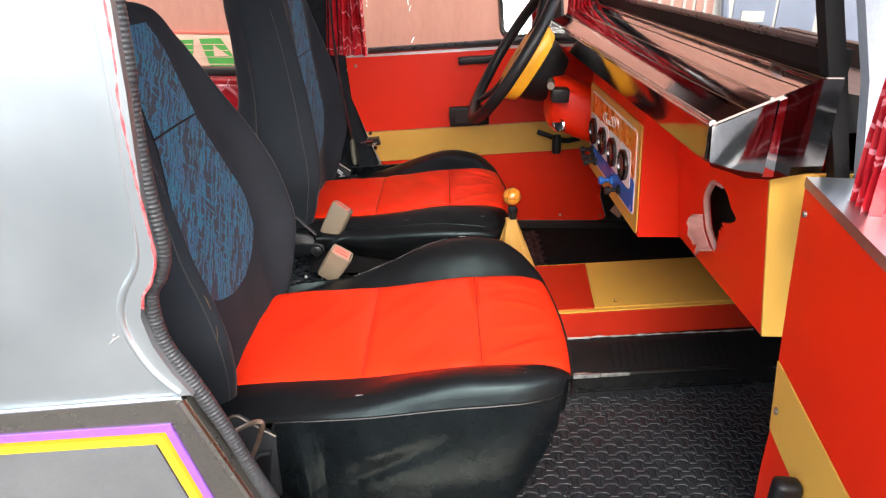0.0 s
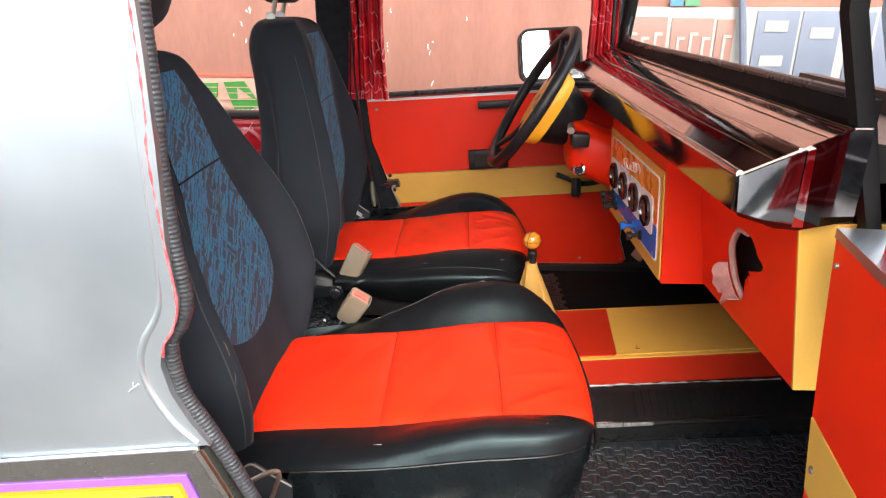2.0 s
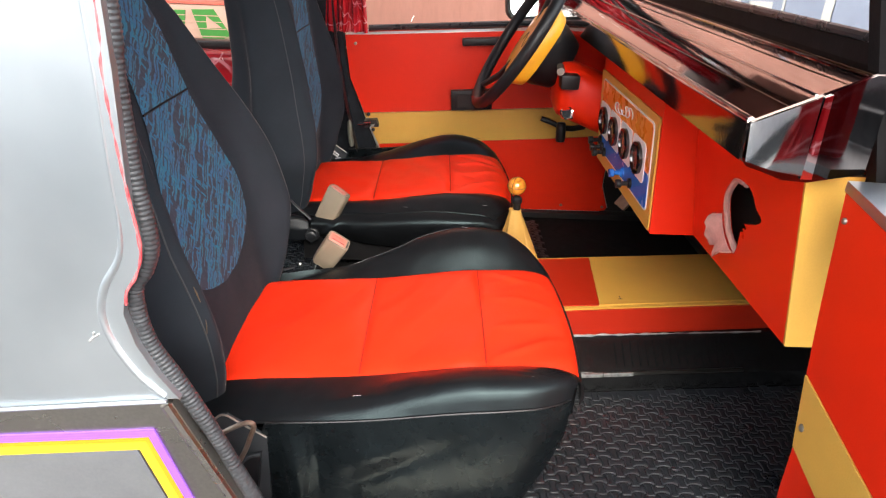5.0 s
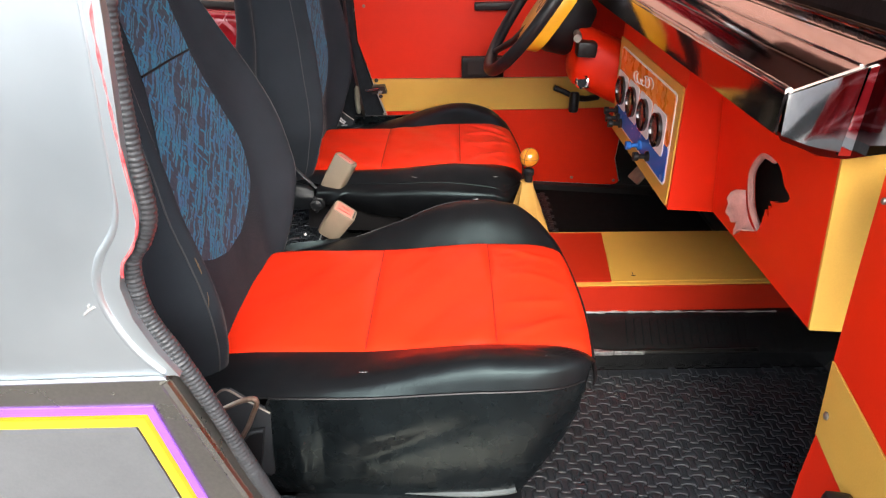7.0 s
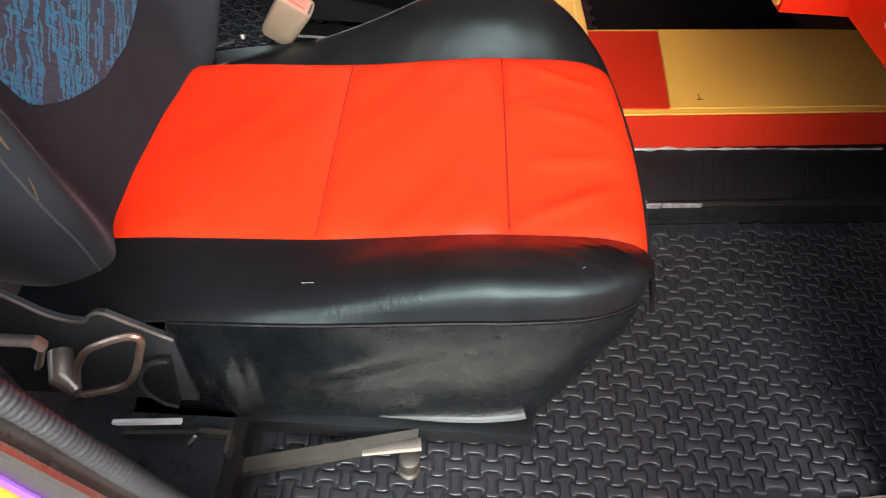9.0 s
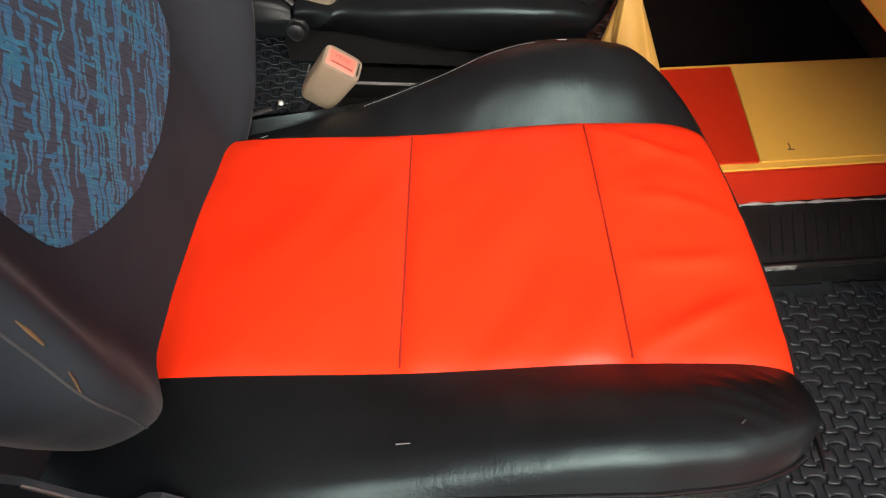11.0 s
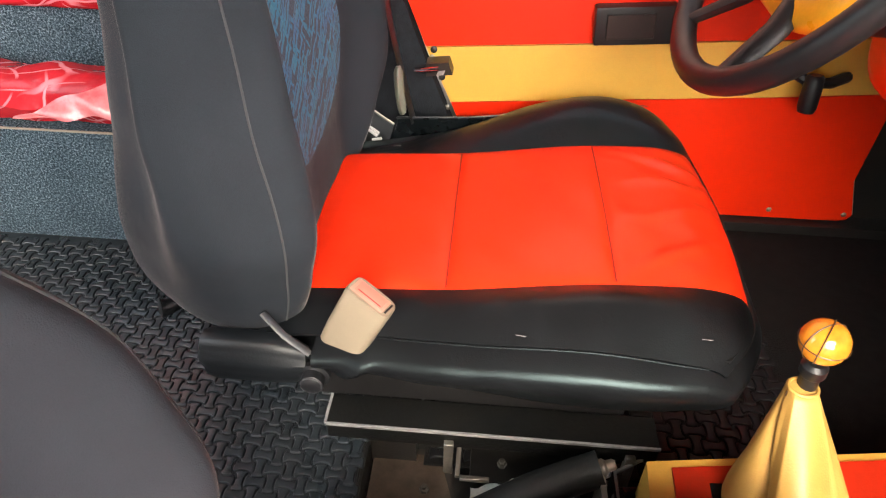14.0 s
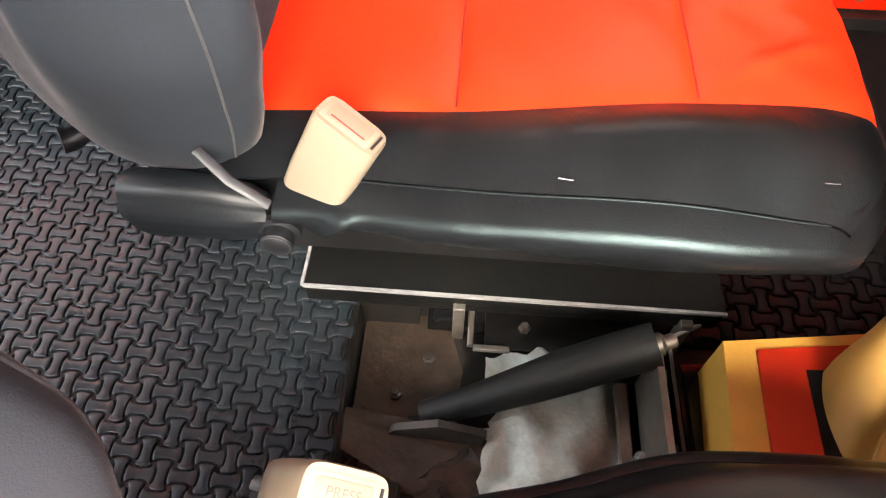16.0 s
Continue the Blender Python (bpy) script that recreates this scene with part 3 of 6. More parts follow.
part("edge_cloth", tube([(q.x - 0.0012, 0.5990, q.z) for q in CLOTH_LINE], [max(0.0008, 0.0016 + 0.0007 * noise.noise(Vector((i * 0.17, 3, 1)))) for i in range(len(CLOTH_LINE))], 8), LINING_RED, jeep, "red lining showing behind the edge trim")

part("floor_pan", box(-0.20, 1.05, 0.60, 2.10, 0.56, FLOOR - 0.004), BLACK_IRON, jeep)
part("rear_floor_pan", prism([(-1.9, 0.60), (-0.20, 0.60), (-0.20, 1.335), (-0.262, 1.335), (-0.262, 1.51), (-0.20, 1.51), (-0.20, 2.10), (-1.9, 2.10)], "z", 0.60, REAR_FLOOR - 0.004), BLACK_IRON, jeep)
part("door_sill", prism([(-0.20, 0.60), (0.60, 0.60), (0.60, 0.745), (0.30, 0.702), (0.18, 0.690), (-0.20, 0.684)], "z", 0.52, 0.654, 0.003), STEEL_DULL, jeep, "worn bare metal door sill")
part("toe_board", prism([(0.78, 0.62), (1.02, 0.98), (1.02, 1.30), (1.05, 1.30), (1.05, 0.60)], "y", 0.62, 2.09), BLACK_IRON, jeep)
SKEW = Matrix(((1, 0, 0, 0), (0.10, 1, 0, -0.030), (0, 0, 1, 0), (0, 0, 0, 1)))
part("tunnel", prism([(1.148, 0.645), (1.150, 0.684), (1.158, 0.691), (1.228, 0.732), (1.250, 0.738), (1.455, 0.738), (1.47, 0.73), (1.50, 0.645)], "x", 0.04, 1.0, 0.004, 2, SKEW), TUNNEL_RUBBER, jeep, "black rubber-covered transmission tunnel")
for i in range(16):
    x = 0.37 + i * 0.017
    part("tread_rib", tube([SKEW @ Vector((x, 1.166, 0.6965)), SKEW @ Vector((x + 0.001, 1.216, 0.7255))], 0.0014, 6), TUNNEL_RUBBER, jeep)
part("tread_edge", tube(smooth_line([SKEW @ Vector(q) for q in ((0.15, 1.150, 0.690), (0.30, 1.150, 0.690), (0.42, 1.151, 0.690), (0.64, 1.154, 0.689))]), 0.0045, 8), BLACK_IRON, jeep)
for x0, x1, y0, y1 in ((0.24, 0.335, 1.1445, 1.1485), (0.245, 0.315, 1.1505, 1.154), (0.338, 0.40, 1.1455, 1.1475)):
    part("tread_strip", box(x0, x1, y0, y1, 0.686, 0.6955, 0.0012, 2, SKEW), TREAD_BRIGHT, jeep, "short bright metal strip")
# The uneven radius and pale colour draw the moulding's broken highlights.
glint_noise = lambda i, k: noise.noise(Vector((i * 0.37, k, 2.5)))
part("moulding", tube([SKEW @ Vector((0.20 + 0.50 * i / 80, 1.2265 + 0.0016 * glint_noise(i, 0), 0.7348 + 0.0010 * glint_noise(i, 7))) for i in range(81)], [max(0.0006, (0.0026 - 0.0014 * i / 80) * (1 + 1.1 * glint_noise(i, 4))) for i in range(81)], 6), BARE_EDGE, jeep, "thin moulding, broken highlights put in its shape")
part("roof", box(-1.9, 0.62, 0.58, 2.12, 1.92, 1.96, 0.01), ROOF_LINING, jeep)
part("rear_wall", box(-1.915, -1.88, 0.60, 2.11, 0.5, 1.20, 0.004), STEEL_BODY, jeep)
part("rear_post", box(-1.92, -1.86, 0.56, 0.598, 0.5, 1.92, 0.006), STEEL_BODY, jeep)
part("rear_post", box(-1.92, -1.86, 2.128, 2.16, 0.5, 1.92, 0.006), STEEL_BODY, jeep)
part("left_side_panel", prism([(-1.9, 0.35), (-0.30, 0.35), (-0.30, 1.155), (-1.9, 1.155)], "y", 2.10, 2.115), STEEL_BODY, jeep)
part("left_sill_bar", box(-1.9, -0.30, 2.085, 2.125, 1.145, 1.170, 0.004), BLACK_IRON, jeep, "black bar along the side opening")
part("left_header", box(-1.9, 0.5, 2.09, 2.12, 1.76, 1.92, 0.004), STEEL_BODY, jeep)
part("left_pillar", prism([(-0.44, 0.66), (-0.10, 0.66), (-0.205, 0.85), (-0.25, 0.965), (-0.292, 1.08), (-0.305, 1.21), (-0.305, 1.92), (-0.44, 1.92)], "y", 2.065, 2.11, 0.004), DARK_CARPET, jeep, "dark-lined door pillar")
part("right_header", box(-0.30, 0.5, 0.60, 0.63, 1.86, 1.92, 0.004), STEEL_BODY, jeep)
part("cowl_side", box(0.530, 1.05, 0.722, 0.738, 0.35, 1.20, 0.004), BLACK_IRON, jeep)
part("left_door_sill", box(-0.20, 1.05, 2.062, 2.112, 0.54, 0.667, 0.003), BLACK_IRON, jeep)
part("cowl_side", box(0.45, 1.05, 2.1005, 2.112, 0.35, 1.24, 0.004), BLACK_IRON, jeep)
part("sill_panel", box(-0.118, 1.05, 0.600, 0.612, 0.35, 0.655, 0.003), STEEL_LOW, jeep)

# windshield
WS = lambda z: 0.462 + (z - 1.40) * 0.10
ws = part("windshield_frame", join(
    prism([(0.795, 1.352), (2.05, 1.352), (2.05, 1.392), (1.84, 1.392), (0.85, 1.401), (0.795, 1.400)], "x", 0.462, 0.482, 0.004),
    tube([(WS(1.39) + 0.01, 2.04, 1.385), (WS(1.90), 1.98, 1.90)], 0.017, 10),
    tube([(WS(1.90), 0.82, 1.895), (WS(1.90), 2.0, 1.895)], 0.017, 10)), BLACK_PAINT, jeep, "black windshield frame")
part("frame_rubber", tube(smooth_line([(0.461, 0.798, 1.402), (0.461, 0.85, 1.403), (0.461, 1.3, 1.400), (0.461, 1.84, 1.396), (0.468, 2.0, 1.408), (0.480, 2.02, 1.46)]), 0.006, 8), RUBBER, ws)
part("cowl", prism([(0.484, 1.35), (1.05, 1.24), (1.05, 1.15), (0.484, 1.25)], "y", 0.80, 2.05, 0.004), BLACK_IRON, jeep, "black painted cowl under the windshield")
part("bonnet", box(1.055, 2.1, 0.85, 1.95, 0.6, 1.00, 0.06, 4), STEEL_BODY, jeep)
part("glass", prism([(0.82, 1.403), (2.02, 1.394), (1.98, 1.89), (0.85, 1.89)], "x", 0.468, 0.472, 0, 2, Matrix.Translation((0.002, 0, 0))), GLASS, ws, "clear windshield glass", shadow=False)
part("right_pillar", prism([(0.375, 1.92), (0.395, 1.92), (0.430, 1.495), (0.468, 1.373), (0.505, 1.24), (0.508, 1.18), (0.486, 1.18), (0.484, 1.25), (0.446, 1.373), (0.409, 1.495)], "y", 0.770, 0.790, 0.004), BLACK_PAINT, jeep, "black door pillar beside the windshield")
part("outer_pillar", prism([(0.402, 1.92), (0.436, 1.92), (0.476, 1.495), (0.545, 1.25), (0.545, 1.18), (0.515, 1.18), (0.478, 1.373), (0.438, 1.495)], "y", 0.745, 0.762, 0.004), surface("pale_pillar", (0.42, 0.45, 0.50), 0.35, 0.2, 0.2, 8), jeep, "pale blue-grey windshield pillar")
part("left_front_pillar", prism([(0.42, 1.92), (0.46, 1.92), (0.50, 1.25), (0.44, 1.25)], "y", 2.045, 2.10, 0.006), BLACK_IRON, jeep)

# ---- floor mats with interlocking bone-shaped studs ----
HALF = ((0.695, 0.10), (0.675, 0.27), (0.62, 0.375), (0.555, 0.385), (0.47, 0.325), (0.36, 0.272), (0.18, 0.250))
BONE = [(-x, -y) for x, y in HALF] + [(x, -y) for x, y in reversed(HALF)] + list(HALF) + [(-x, y) for x, y in reversed(HALF)]


def studs(x0, x1, y0, y1, z, pitch, keep):
    verts, faces = [], []
    n = len(BONE)
    for i in range(int((x1 - x0) / pitch)):
        for j in range(int((y1 - y0) / pitch)):
            cx, cy = x0 + (i + 0.5) * pitch, y0 + (j + 0.5) * pitch
            if not keep(cx, cy):
                continue
            k = len(verts)
            for inset, dz in ((0.0, 0.0), (0.020, 0.0022), (0.045, 0.0029), (0.085, 0.0031)):
                for a, b in BONE:
                    a, b = a - math.copysign(inset, a), b - math.copysign(min(inset, abs(b) * 0.6), b)
                    if (i + j) % 2:
                        a, b = b, -a
                    verts.append((cx + a * pitch, cy + b * pitch, z + dz))
            for r in range(3):
                for q in range(n):
                    faces.append((k + r * n + q, k + r * n + (q + 1) % n, k + (r + 1) * n + (q + 1) % n, k + (r + 1) * n + q))
            faces.append(tuple(k + 3 * n + q for q in range(n)))
    me = bpy.data.meshes.new("stud_relief")
    me.from_pydata(verts, [], faces)
    bm = bmesh.new()
    bm.from_mesh(me)
    bpy.data.meshes.remove(me)
    return bm


front_mat = thing("rubber_floor_mat", (0.25, 0.95, FLOOR), "black rubber floor mat with interlocking raised studs", "floor mat", "floor mats")
part("mat_sheet", prism([(-0.19, 0.687), (0.18, 0.693), (0.30, 0.705), (0.60, 0.748), (0.80, 0.76), (0.80, 1.196), (0.30, 1.147), (-0.19, 1.147)], "z", FLOOR - 0.003, FLOOR), FLOOR_RUBBER, front_mat)
part("stud_relief", studs(-0.18, 0.78, 0.692, 1.20, FLOOR, 0.0205, lambda x, y: y < 1.138 + 0.1 * max(0, x - 0.30) and y > 0.697 and y > 0.712 + (x - 0.30) * 0.15), FLOOR_RUBBER, front_mat, smooth=70, kind="stuff")
rear_mat = thing("rubber_floor_mat", (-0.9, 1.4, REAR_FLOOR), "black rubber floor mat with interlocking raised studs", "floor mat", "floor mats")
part("mat_sheet", prism([(-1.85, 0.62), (-0.215, 0.62), (-0.215, 1.33), (-0.264, 1.33), (-0.264, 1.51), (-0.215, 1.51), (-0.215, 2.08), (-1.85, 2.08)], "z", REAR_FLOOR - 0.003, REAR_FLOOR), RUBBER, rear_mat)
part("stud_relief", studs(-1.15, -0.22, 1.0, 1.86, REAR_FLOOR, 0.0185, lambda x, y: not (x > -0.271 and 1.325 < y < 1.515)), RUBBER, rear_mat, smooth=70, kind="stuff")
driver_mat = thing("floor_mat", (0.4, 1.78, FLOOR), "plain black floor mat in the driver's footwell", "floor mat", "floor mats")
part("mat_sheet", box(-0.19, 0.78, 1.505, 2.06, FLOOR - 0.003, FLOOR + 0.001, 0.001, 1), BLACK_FELT, driver_mat)
part("stud_relief", studs(-0.18, 0.32, 1.51, 2.05, FLOOR + 0.001, 0.0225, lambda x, y: True), BLACK_PLASTIC, driver_mat, smooth=70, kind="stuff")


# ---- seats ----
ZC = [(-0.46, 0.835), (-0.30, 0.868), (-0.125, 0.881), (0.067, 0.906), (0.15, 0.909), (0.20, 0.902), (0.235, 0.880)]
CREST_FAR = [(-0.40, -0.026), (-0.28, -0.018), (-0.19, 0.0), (-0.10, 0.024), (-0.03, 0.044), (0.04, 0.052), (0.11, 0.045), (0.165, 0.020), (0.21, 0.0)]
FAR_W = [(-0.40, 0.035), (-0.25, 0.060), (-0.10, 0.105), (0.0, 0.128), (0.10, 0.128), (0.21, 0.107)]
CREST_WIDE = [(-0.40, -0.020), (-0.25, -0.012), (-0.12, 0.008), (0.0, 0.030), (0.075, 0.038), (0.14, 0.028), (0.19, 0.010), (0.225, 0.0)]
CREST = [(-0.40, 0.0), (-0.24, 0.004), (-0.12, 0.012), (0.04, 0.031), (0.12, 0.026), (0.175, 0.010), (0.21, 0.0)]
SEAM_X = (-0.40, -0.125, 0.067, 0.222)
RED_W, SEAM_W = 0.155, 0.262


def front_x(s):
    a = abs(s)
    return 0.222 - 0.012 * (a / 0.16) ** 2 if a < 0.16 else 0.210 - 0.055 * ((a - 0.16) / 0.102) ** 1.7


def cushion_z(x, s, far=False):
    """far: False, True for the high far bolster, "wide" for a longer one, or "flat" for a low one."""
    z, a = curve(ZC, x), abs(s)
    if a <= RED_W:
        return z + 0.004 * (1 - (a / RED_W) ** 2)
    t = (a - RED_W) / (SEAM_W - RED_W)
    if far == "flat":
        return z + 0.38 * curve(CREST, x) * curve([(0.0, 0.0), (0.45, 1.0), (1.0, 0.7)], t) - (0.006 + 0.014 * max(0.0, min(1.0, (x + 0.12) / 0.26))) * t ** 2
    up = curve([(0.0, 0.0), (0.34, 0.74), (0.62, 1.0), (0.84, 0.88), (1.0, -0.10)] if far else [(0.0, 0.0), (0.45, 0.78), (0.74, 1.0), (0.90, 0.72), (1.0, -0.10)], t)
    return z + curve(CREST_WIDE if far == "wide" else CREST_FAR if far else CREST, x) * up + (-0.010 if far else 0.008) * t ** 3


def buckle_noise(p, amp, scale):
    return amp * noise.noise(Vector((p[0] * scale[0], p[1] * scale[1], p[2] * scale[2])))


def make_seat(cx, cy, side, label, back=0.0, head_z=1.535, tall=1.432, rake=0.205, nose=0.0):
    """side: +1 where the outer flank lies towards +y, -1 towards -y."""
    seat = thing("bucket_seat", (cx - 0.1, cy, REAR_FLOOR), label, "car seat", "front seats")
    P = lambda x, s, z: Vector((cx + x, cy + side * s, z))
    fx = lambda s: front_x(s) + nose
    fo = lambda s: fx(s) + (0.027 * ((s - 0.16) / 0.102) ** 1.7 if side < 0 and s > 0.16 else 0.0)
    edge = lambda x: curve([(0.06, SEAM_W), (0.125, 0.255), (0.165, 0.242), (0.186, 0.228)], x) if side < 0 else SEAM_W
    seam_in = lambda x: curve([(-0.20, 0.226), (-0.05, 0.242), (0.12, 0.258)], x)

    cushion = part("cushion", loft([[P(x, s, z) for x, s, z in (
        (xa, -0.235, 0.835), (xa, 0.235, 0.835), (xa, 0.235, zt), (xa, -0.235, zt))] for xa, zt in ((-0.37 + back, 0.83), (-0.2, 0.855), (0.1, 0.88), (0.17, 0.87))]), BLACK_VINYL, seat, "black padded seat cushion body")
    # three red panels with sunk seams
    for k in range(3):
        a, b = SEAM_X[k] + (back if k == 0 else 0), SEAM_X[k + 1]

        def red(u, v, a=a, b=b, last=(k == 2)):
            s = -RED_W + 2 * RED_W * v
            end = fx(s) if last else b
            x = a + (end - a) * u
            puff = (1 - (2 * u - 1) ** 14) * (1 - (2 * v - 1) ** 14)
            z = cushion_z(x, s) + 0.0045 * puff
            z += puff * (buckle_noise((cx + x, cy + s, 0), 0.0062, (9, 6, 1)) + buckle_noise((x + s * 0.6, s, 7 + cy), 0.0030, (22, 10, 1)))
            if last:
                d = end - x
                for s0, k, amp in ((-0.10, 0.5, 0.0042), (-0.02, 0.25, 0.0034), (0.045, -0.15, 0.0040), (0.105, -0.4, 0.0044)):
                    z += puff * amp * math.exp(-((s - s0 - k * (x - 0.15) - 0.004 * math.sin(x * 40 + s0 * 40)) / 0.010) ** 2) * math.sin(math.pi * min(1.0, u * 1.1)) ** 1.5
                z -= 0.012 * math.exp(-d / 0.012) + puff * 0.0032 * abs(noise.noise(Vector(((x * 0.5 + s) * 22, x * 9, cy * 3))))
            return P(x, s, z)
        part("seat_panel", sheet(red, 30, 64, 0.004), RED_VINYL, cushion, "bright red leatherette panel")
    for k in (1, 2):
        part("panel_seam", tube([P(SEAM_X[k], s, cushion_z(SEAM_X[k], s) + 0.0004) for s in [-0.15 + 0.0125 * i for i in range(25)]], 0.0011, 5), SEAM_RED, cushion)
    for sgn, nm in ((1, "outer"), (-1, "inner")):
        def bol(u, v, sgn=sgn):
            far = sgn * side > 0
            flat = side > 0 and sgn < 0
            n = RED_W + (SEAM_W - RED_W) * v
            tip = fx(RED_W + (seam_in(0.16) - RED_W) * v) if flat else fx(n) if far else fo(n)
            x = -0.40 + back + (tip + 0.40 - back) * u
            s = RED_W + (curve(FAR_W, x) if far else seam_in(x) - RED_W if flat else edge(x) - RED_W) * v
            z = cushion_z(x if far or flat else x - 0.060 * v * max(0.0, (x - 0.05) / 0.13) * (side < 0), n, "flat" if flat else "wide" if far and side > 0 else far) + 0.003 * math.sin(math.pi * v)
            z += (buckle_noise((cx + x, s, cy + sgn), 0.003, (7, 14, 1)) + buckle_noise((cx + x, s, cy + sgn + 5), 0.0018, (34, 9, 1))) * math.sin(math.pi * v)
            if not far and not flat:
                z += 0.0030 * math.sin((s - 0.6 * x) * 330 + 2 * math.sin(x * 60)) * math.exp(-((x - 0.150) / 0.028) ** 2) * math.sin(math.pi * v) ** 2
            return P(x, sgn * s, z - 0.010 * math.exp(-(tip - x) / 0.012))
        part("bolster", sheet(bol, 80, 26, 0.004), BLACK_VINYL, cushion, "glossy black leatherette bolster")
    # outer flank: a long flat valance with a diagonal front corner
    low_z = lambda x: curve([(-0.235, 0.682), (0.095, 0.701), (0.115, 0.708)], x) if x < 0.115 else 0.708 + (x - 0.115) * (1.85 if side < 0 else 2.6)
    xf = fo(SEAM_W) - 0.003

    ahead = lambda x: 0.060 * max(0.0, (x - 0.05) / 0.13) if side < 0 else 0.0
    seam_z = lambda x: cushion_z(x - ahead(x), SEAM_W)

    def flank(u, v):
        x0 = -0.240 - 0.058 * v
        x = x0 + (xf - x0) * u
        top = seam_z(x) - 0.003
        z = top + (low_z(x) - top) * v
        w = math.sin(math.pi * min(1, v * 1.05))
        out = 0.011 * math.sin(math.pi * v * 0.9) * (1 - 0.6 * u ** 4) + buckle_noise((cx + x, z, cy), 0.007, (7, 9, 1)) * w * (1.0 - u * 0.7)
        out += w * (0.009 * math.exp(-((x + 0.203 + 0.05 * (z - 0.80)) / 0.013) ** 2) - 0.006 * math.exp(-((x + 0.172) / 0.016) ** 2))
        out += w * 0.007 * math.exp(-((x + 0.105 - 0.5 * (z - 0.80)) / 0.030) ** 2) * math.exp(-((z - 0.835) / 0.022) ** 2)
        out -= w * 0.004 * math.exp(-((x + 0.075 - 1.6 * (z - 0.80)) / 0.030) ** 2) * math.exp(-((z - 0.795) / 0.050) ** 2)
        out += 0.012 * math.exp(-((x + 0.192) / 0.034) ** 2) * math.sin(math.pi * v ** 1.7)
        out += w * max(0.0, 0.45 - u) * buckle_noise((cx + x, z, cy + 2), 0.006, (46, 26, 1))
        out += w * math.exp(-((x + 0.200) / 0.030) ** 2) * buckle_noise((cx + x, z, cy + 4), 0.0030, (120, 24, 1))
        return P(x, edge(x) + out - 0.020 * v, z)
    part("valance", sheet(flank, 150, 44, 0.003), GLOSS_VINYL, cushion, "loose black leatherette valance with a folded hem")
    part("valance_edge", tube([flank(0.004, i / 10) for i in range(11)], 0.0035, 6), BLACK_VINYL, cushion)
    # The hem is black; its pale grey stands for the sky it reflects.
    part("hem", tube([P(x, edge(x) - 0.013, low_z(x) + 0.006) for x in [-0.055 + i * 0.0125 for i in range(14)]], [0.0012 + 0.0042 * min(1, i / 6) for i in range(14)], 8), HEM_SHEEN_VINYL, cushion, "folded black hem, sky sheen put in its pale colour")
    part("hem_seam", tube([flank((x + 0.265) / (xf + 0.265), 0.80 + 0.03 * math.sin(x * 25) - 0.05 * (x > 0) * x / 0.1) for x in [-0.22 + i * 0.0165 for i in range(22)]], 0.0009, 5), surface("hem_thread", (0.05, 0.052, 0.05), 0.7) if side < 0 else PIPING, cushion)
    part("piping", tube([P(x, edge(x) + 0.001, seam_z(x) - 0.002) for x in [-0.24 + i * (xf + 0.24) / 34 for i in range(35)]], 0.0017, 6), PIPING_GLOSS, cushion)
    # inner flank: a rolled lower band
    far_side = side < 0

    def inner_edge(x):
        """Seam between the bolster and the band: sideways offset and height."""
        s = RED_W + curve(FAR_W, x) if far_side else seam_in(x)
        return s, cushion_z(x, SEAM_W, True if far_side else "flat") - 0.003

    edge_mode = True if far_side else "flat"
    x_end = fx(inner_edge(0.16)[0])

    def band_line(u):
        """Run of the band: along the flank, then round the front corner."""
        if u <= 0.8:
            x = -0.262 + (x_end + 0.262) * u / 0.8
            return Vector((x, inner_edge(x)[0])), inner_edge(x)[1] - 0.009 * math.exp(-(x_end - x) / 0.012)
        s = inner_edge(x_end)[0] * (1 - 0.62 * (u - 0.8) / 0.2)
        return Vector((fx(s), s)), cushion_z(fx(s), min(s, SEAM_W), edge_mode) - 0.012

    def inner(u, v):
        q, top = band_line(u)
        d = band_line(min(1.0, u + 0.02))[0] - band_line(max(0.0, u - 0.02))[0]
        n = Vector((-d.y, d.x)).normalized()
        low = min(curve([(0.0, 0.812), (0.28, 0.798), (0.50, 0.800), (0.80, 0.822), (1.0, 0.840)] if far_side else [(0.0, 0.806), (0.28, 0.788), (0.50, 0.786), (0.80, 0.808), (1.0, 0.836)], u), top - 0.004)
        z = top + (low - top) * v
        belly = curve([(0.0, 1.0), (0.6, 1.0), (0.85, 0.45), (1.0, 0.2)], u) * (0.014 if far_side else 0.034) * math.sin(math.pi * v ** (0.6 if far_side else 0.46))
        rumple = buckle_noise((cx + q.x, z, cy + 3), 0.0045, (8, 14, 1)) + buckle_noise((cx + q.x, z, cy + 9), 0.004, (26, 12, 1)) * (1 - u) ** 2
        rumple += 0.012 * math.exp(-((q.x + 0.225 + 0.06 * (v - 0.5)) / 0.011) ** 2)
        out = belly + rumple * math.sin(math.pi * v) * (1 - u ** 4) - 0.016 * v * v
        return P(q.x + n.x * out, -(q.y + n.y * out), z)
    part("side_band", sheet(inner, 80, 20, 0.003), BLACK_VINYL, cushion, "rolled black leatherette side band")
    part("piping", tube([P(x, -inner_edge(x)[0] - 0.001, inner_edge(x)[1] + 0.001) for x in [-0.24 + i * 0.0134 for i in range(30)]], 0.0009, 6), BLACK_VINYL, cushion)

    # rounded lower body that closes the front between the two flanks
    def girdle(inset, drop, z):
        ring = []
        front = [-0.25 + 0.0125 * k for k in range(41)]
        for s in front:
            ring.append(P(fo(s) - inset - (0.012 if side < 0 and s > 0.2 else 0), s * (1 - inset / 0.25) * (0.90 if side < 0 and s > 0 else 1), z if z else min(cushion_z(fx(s), s), cushion_z(fx(s), 0)) - drop))
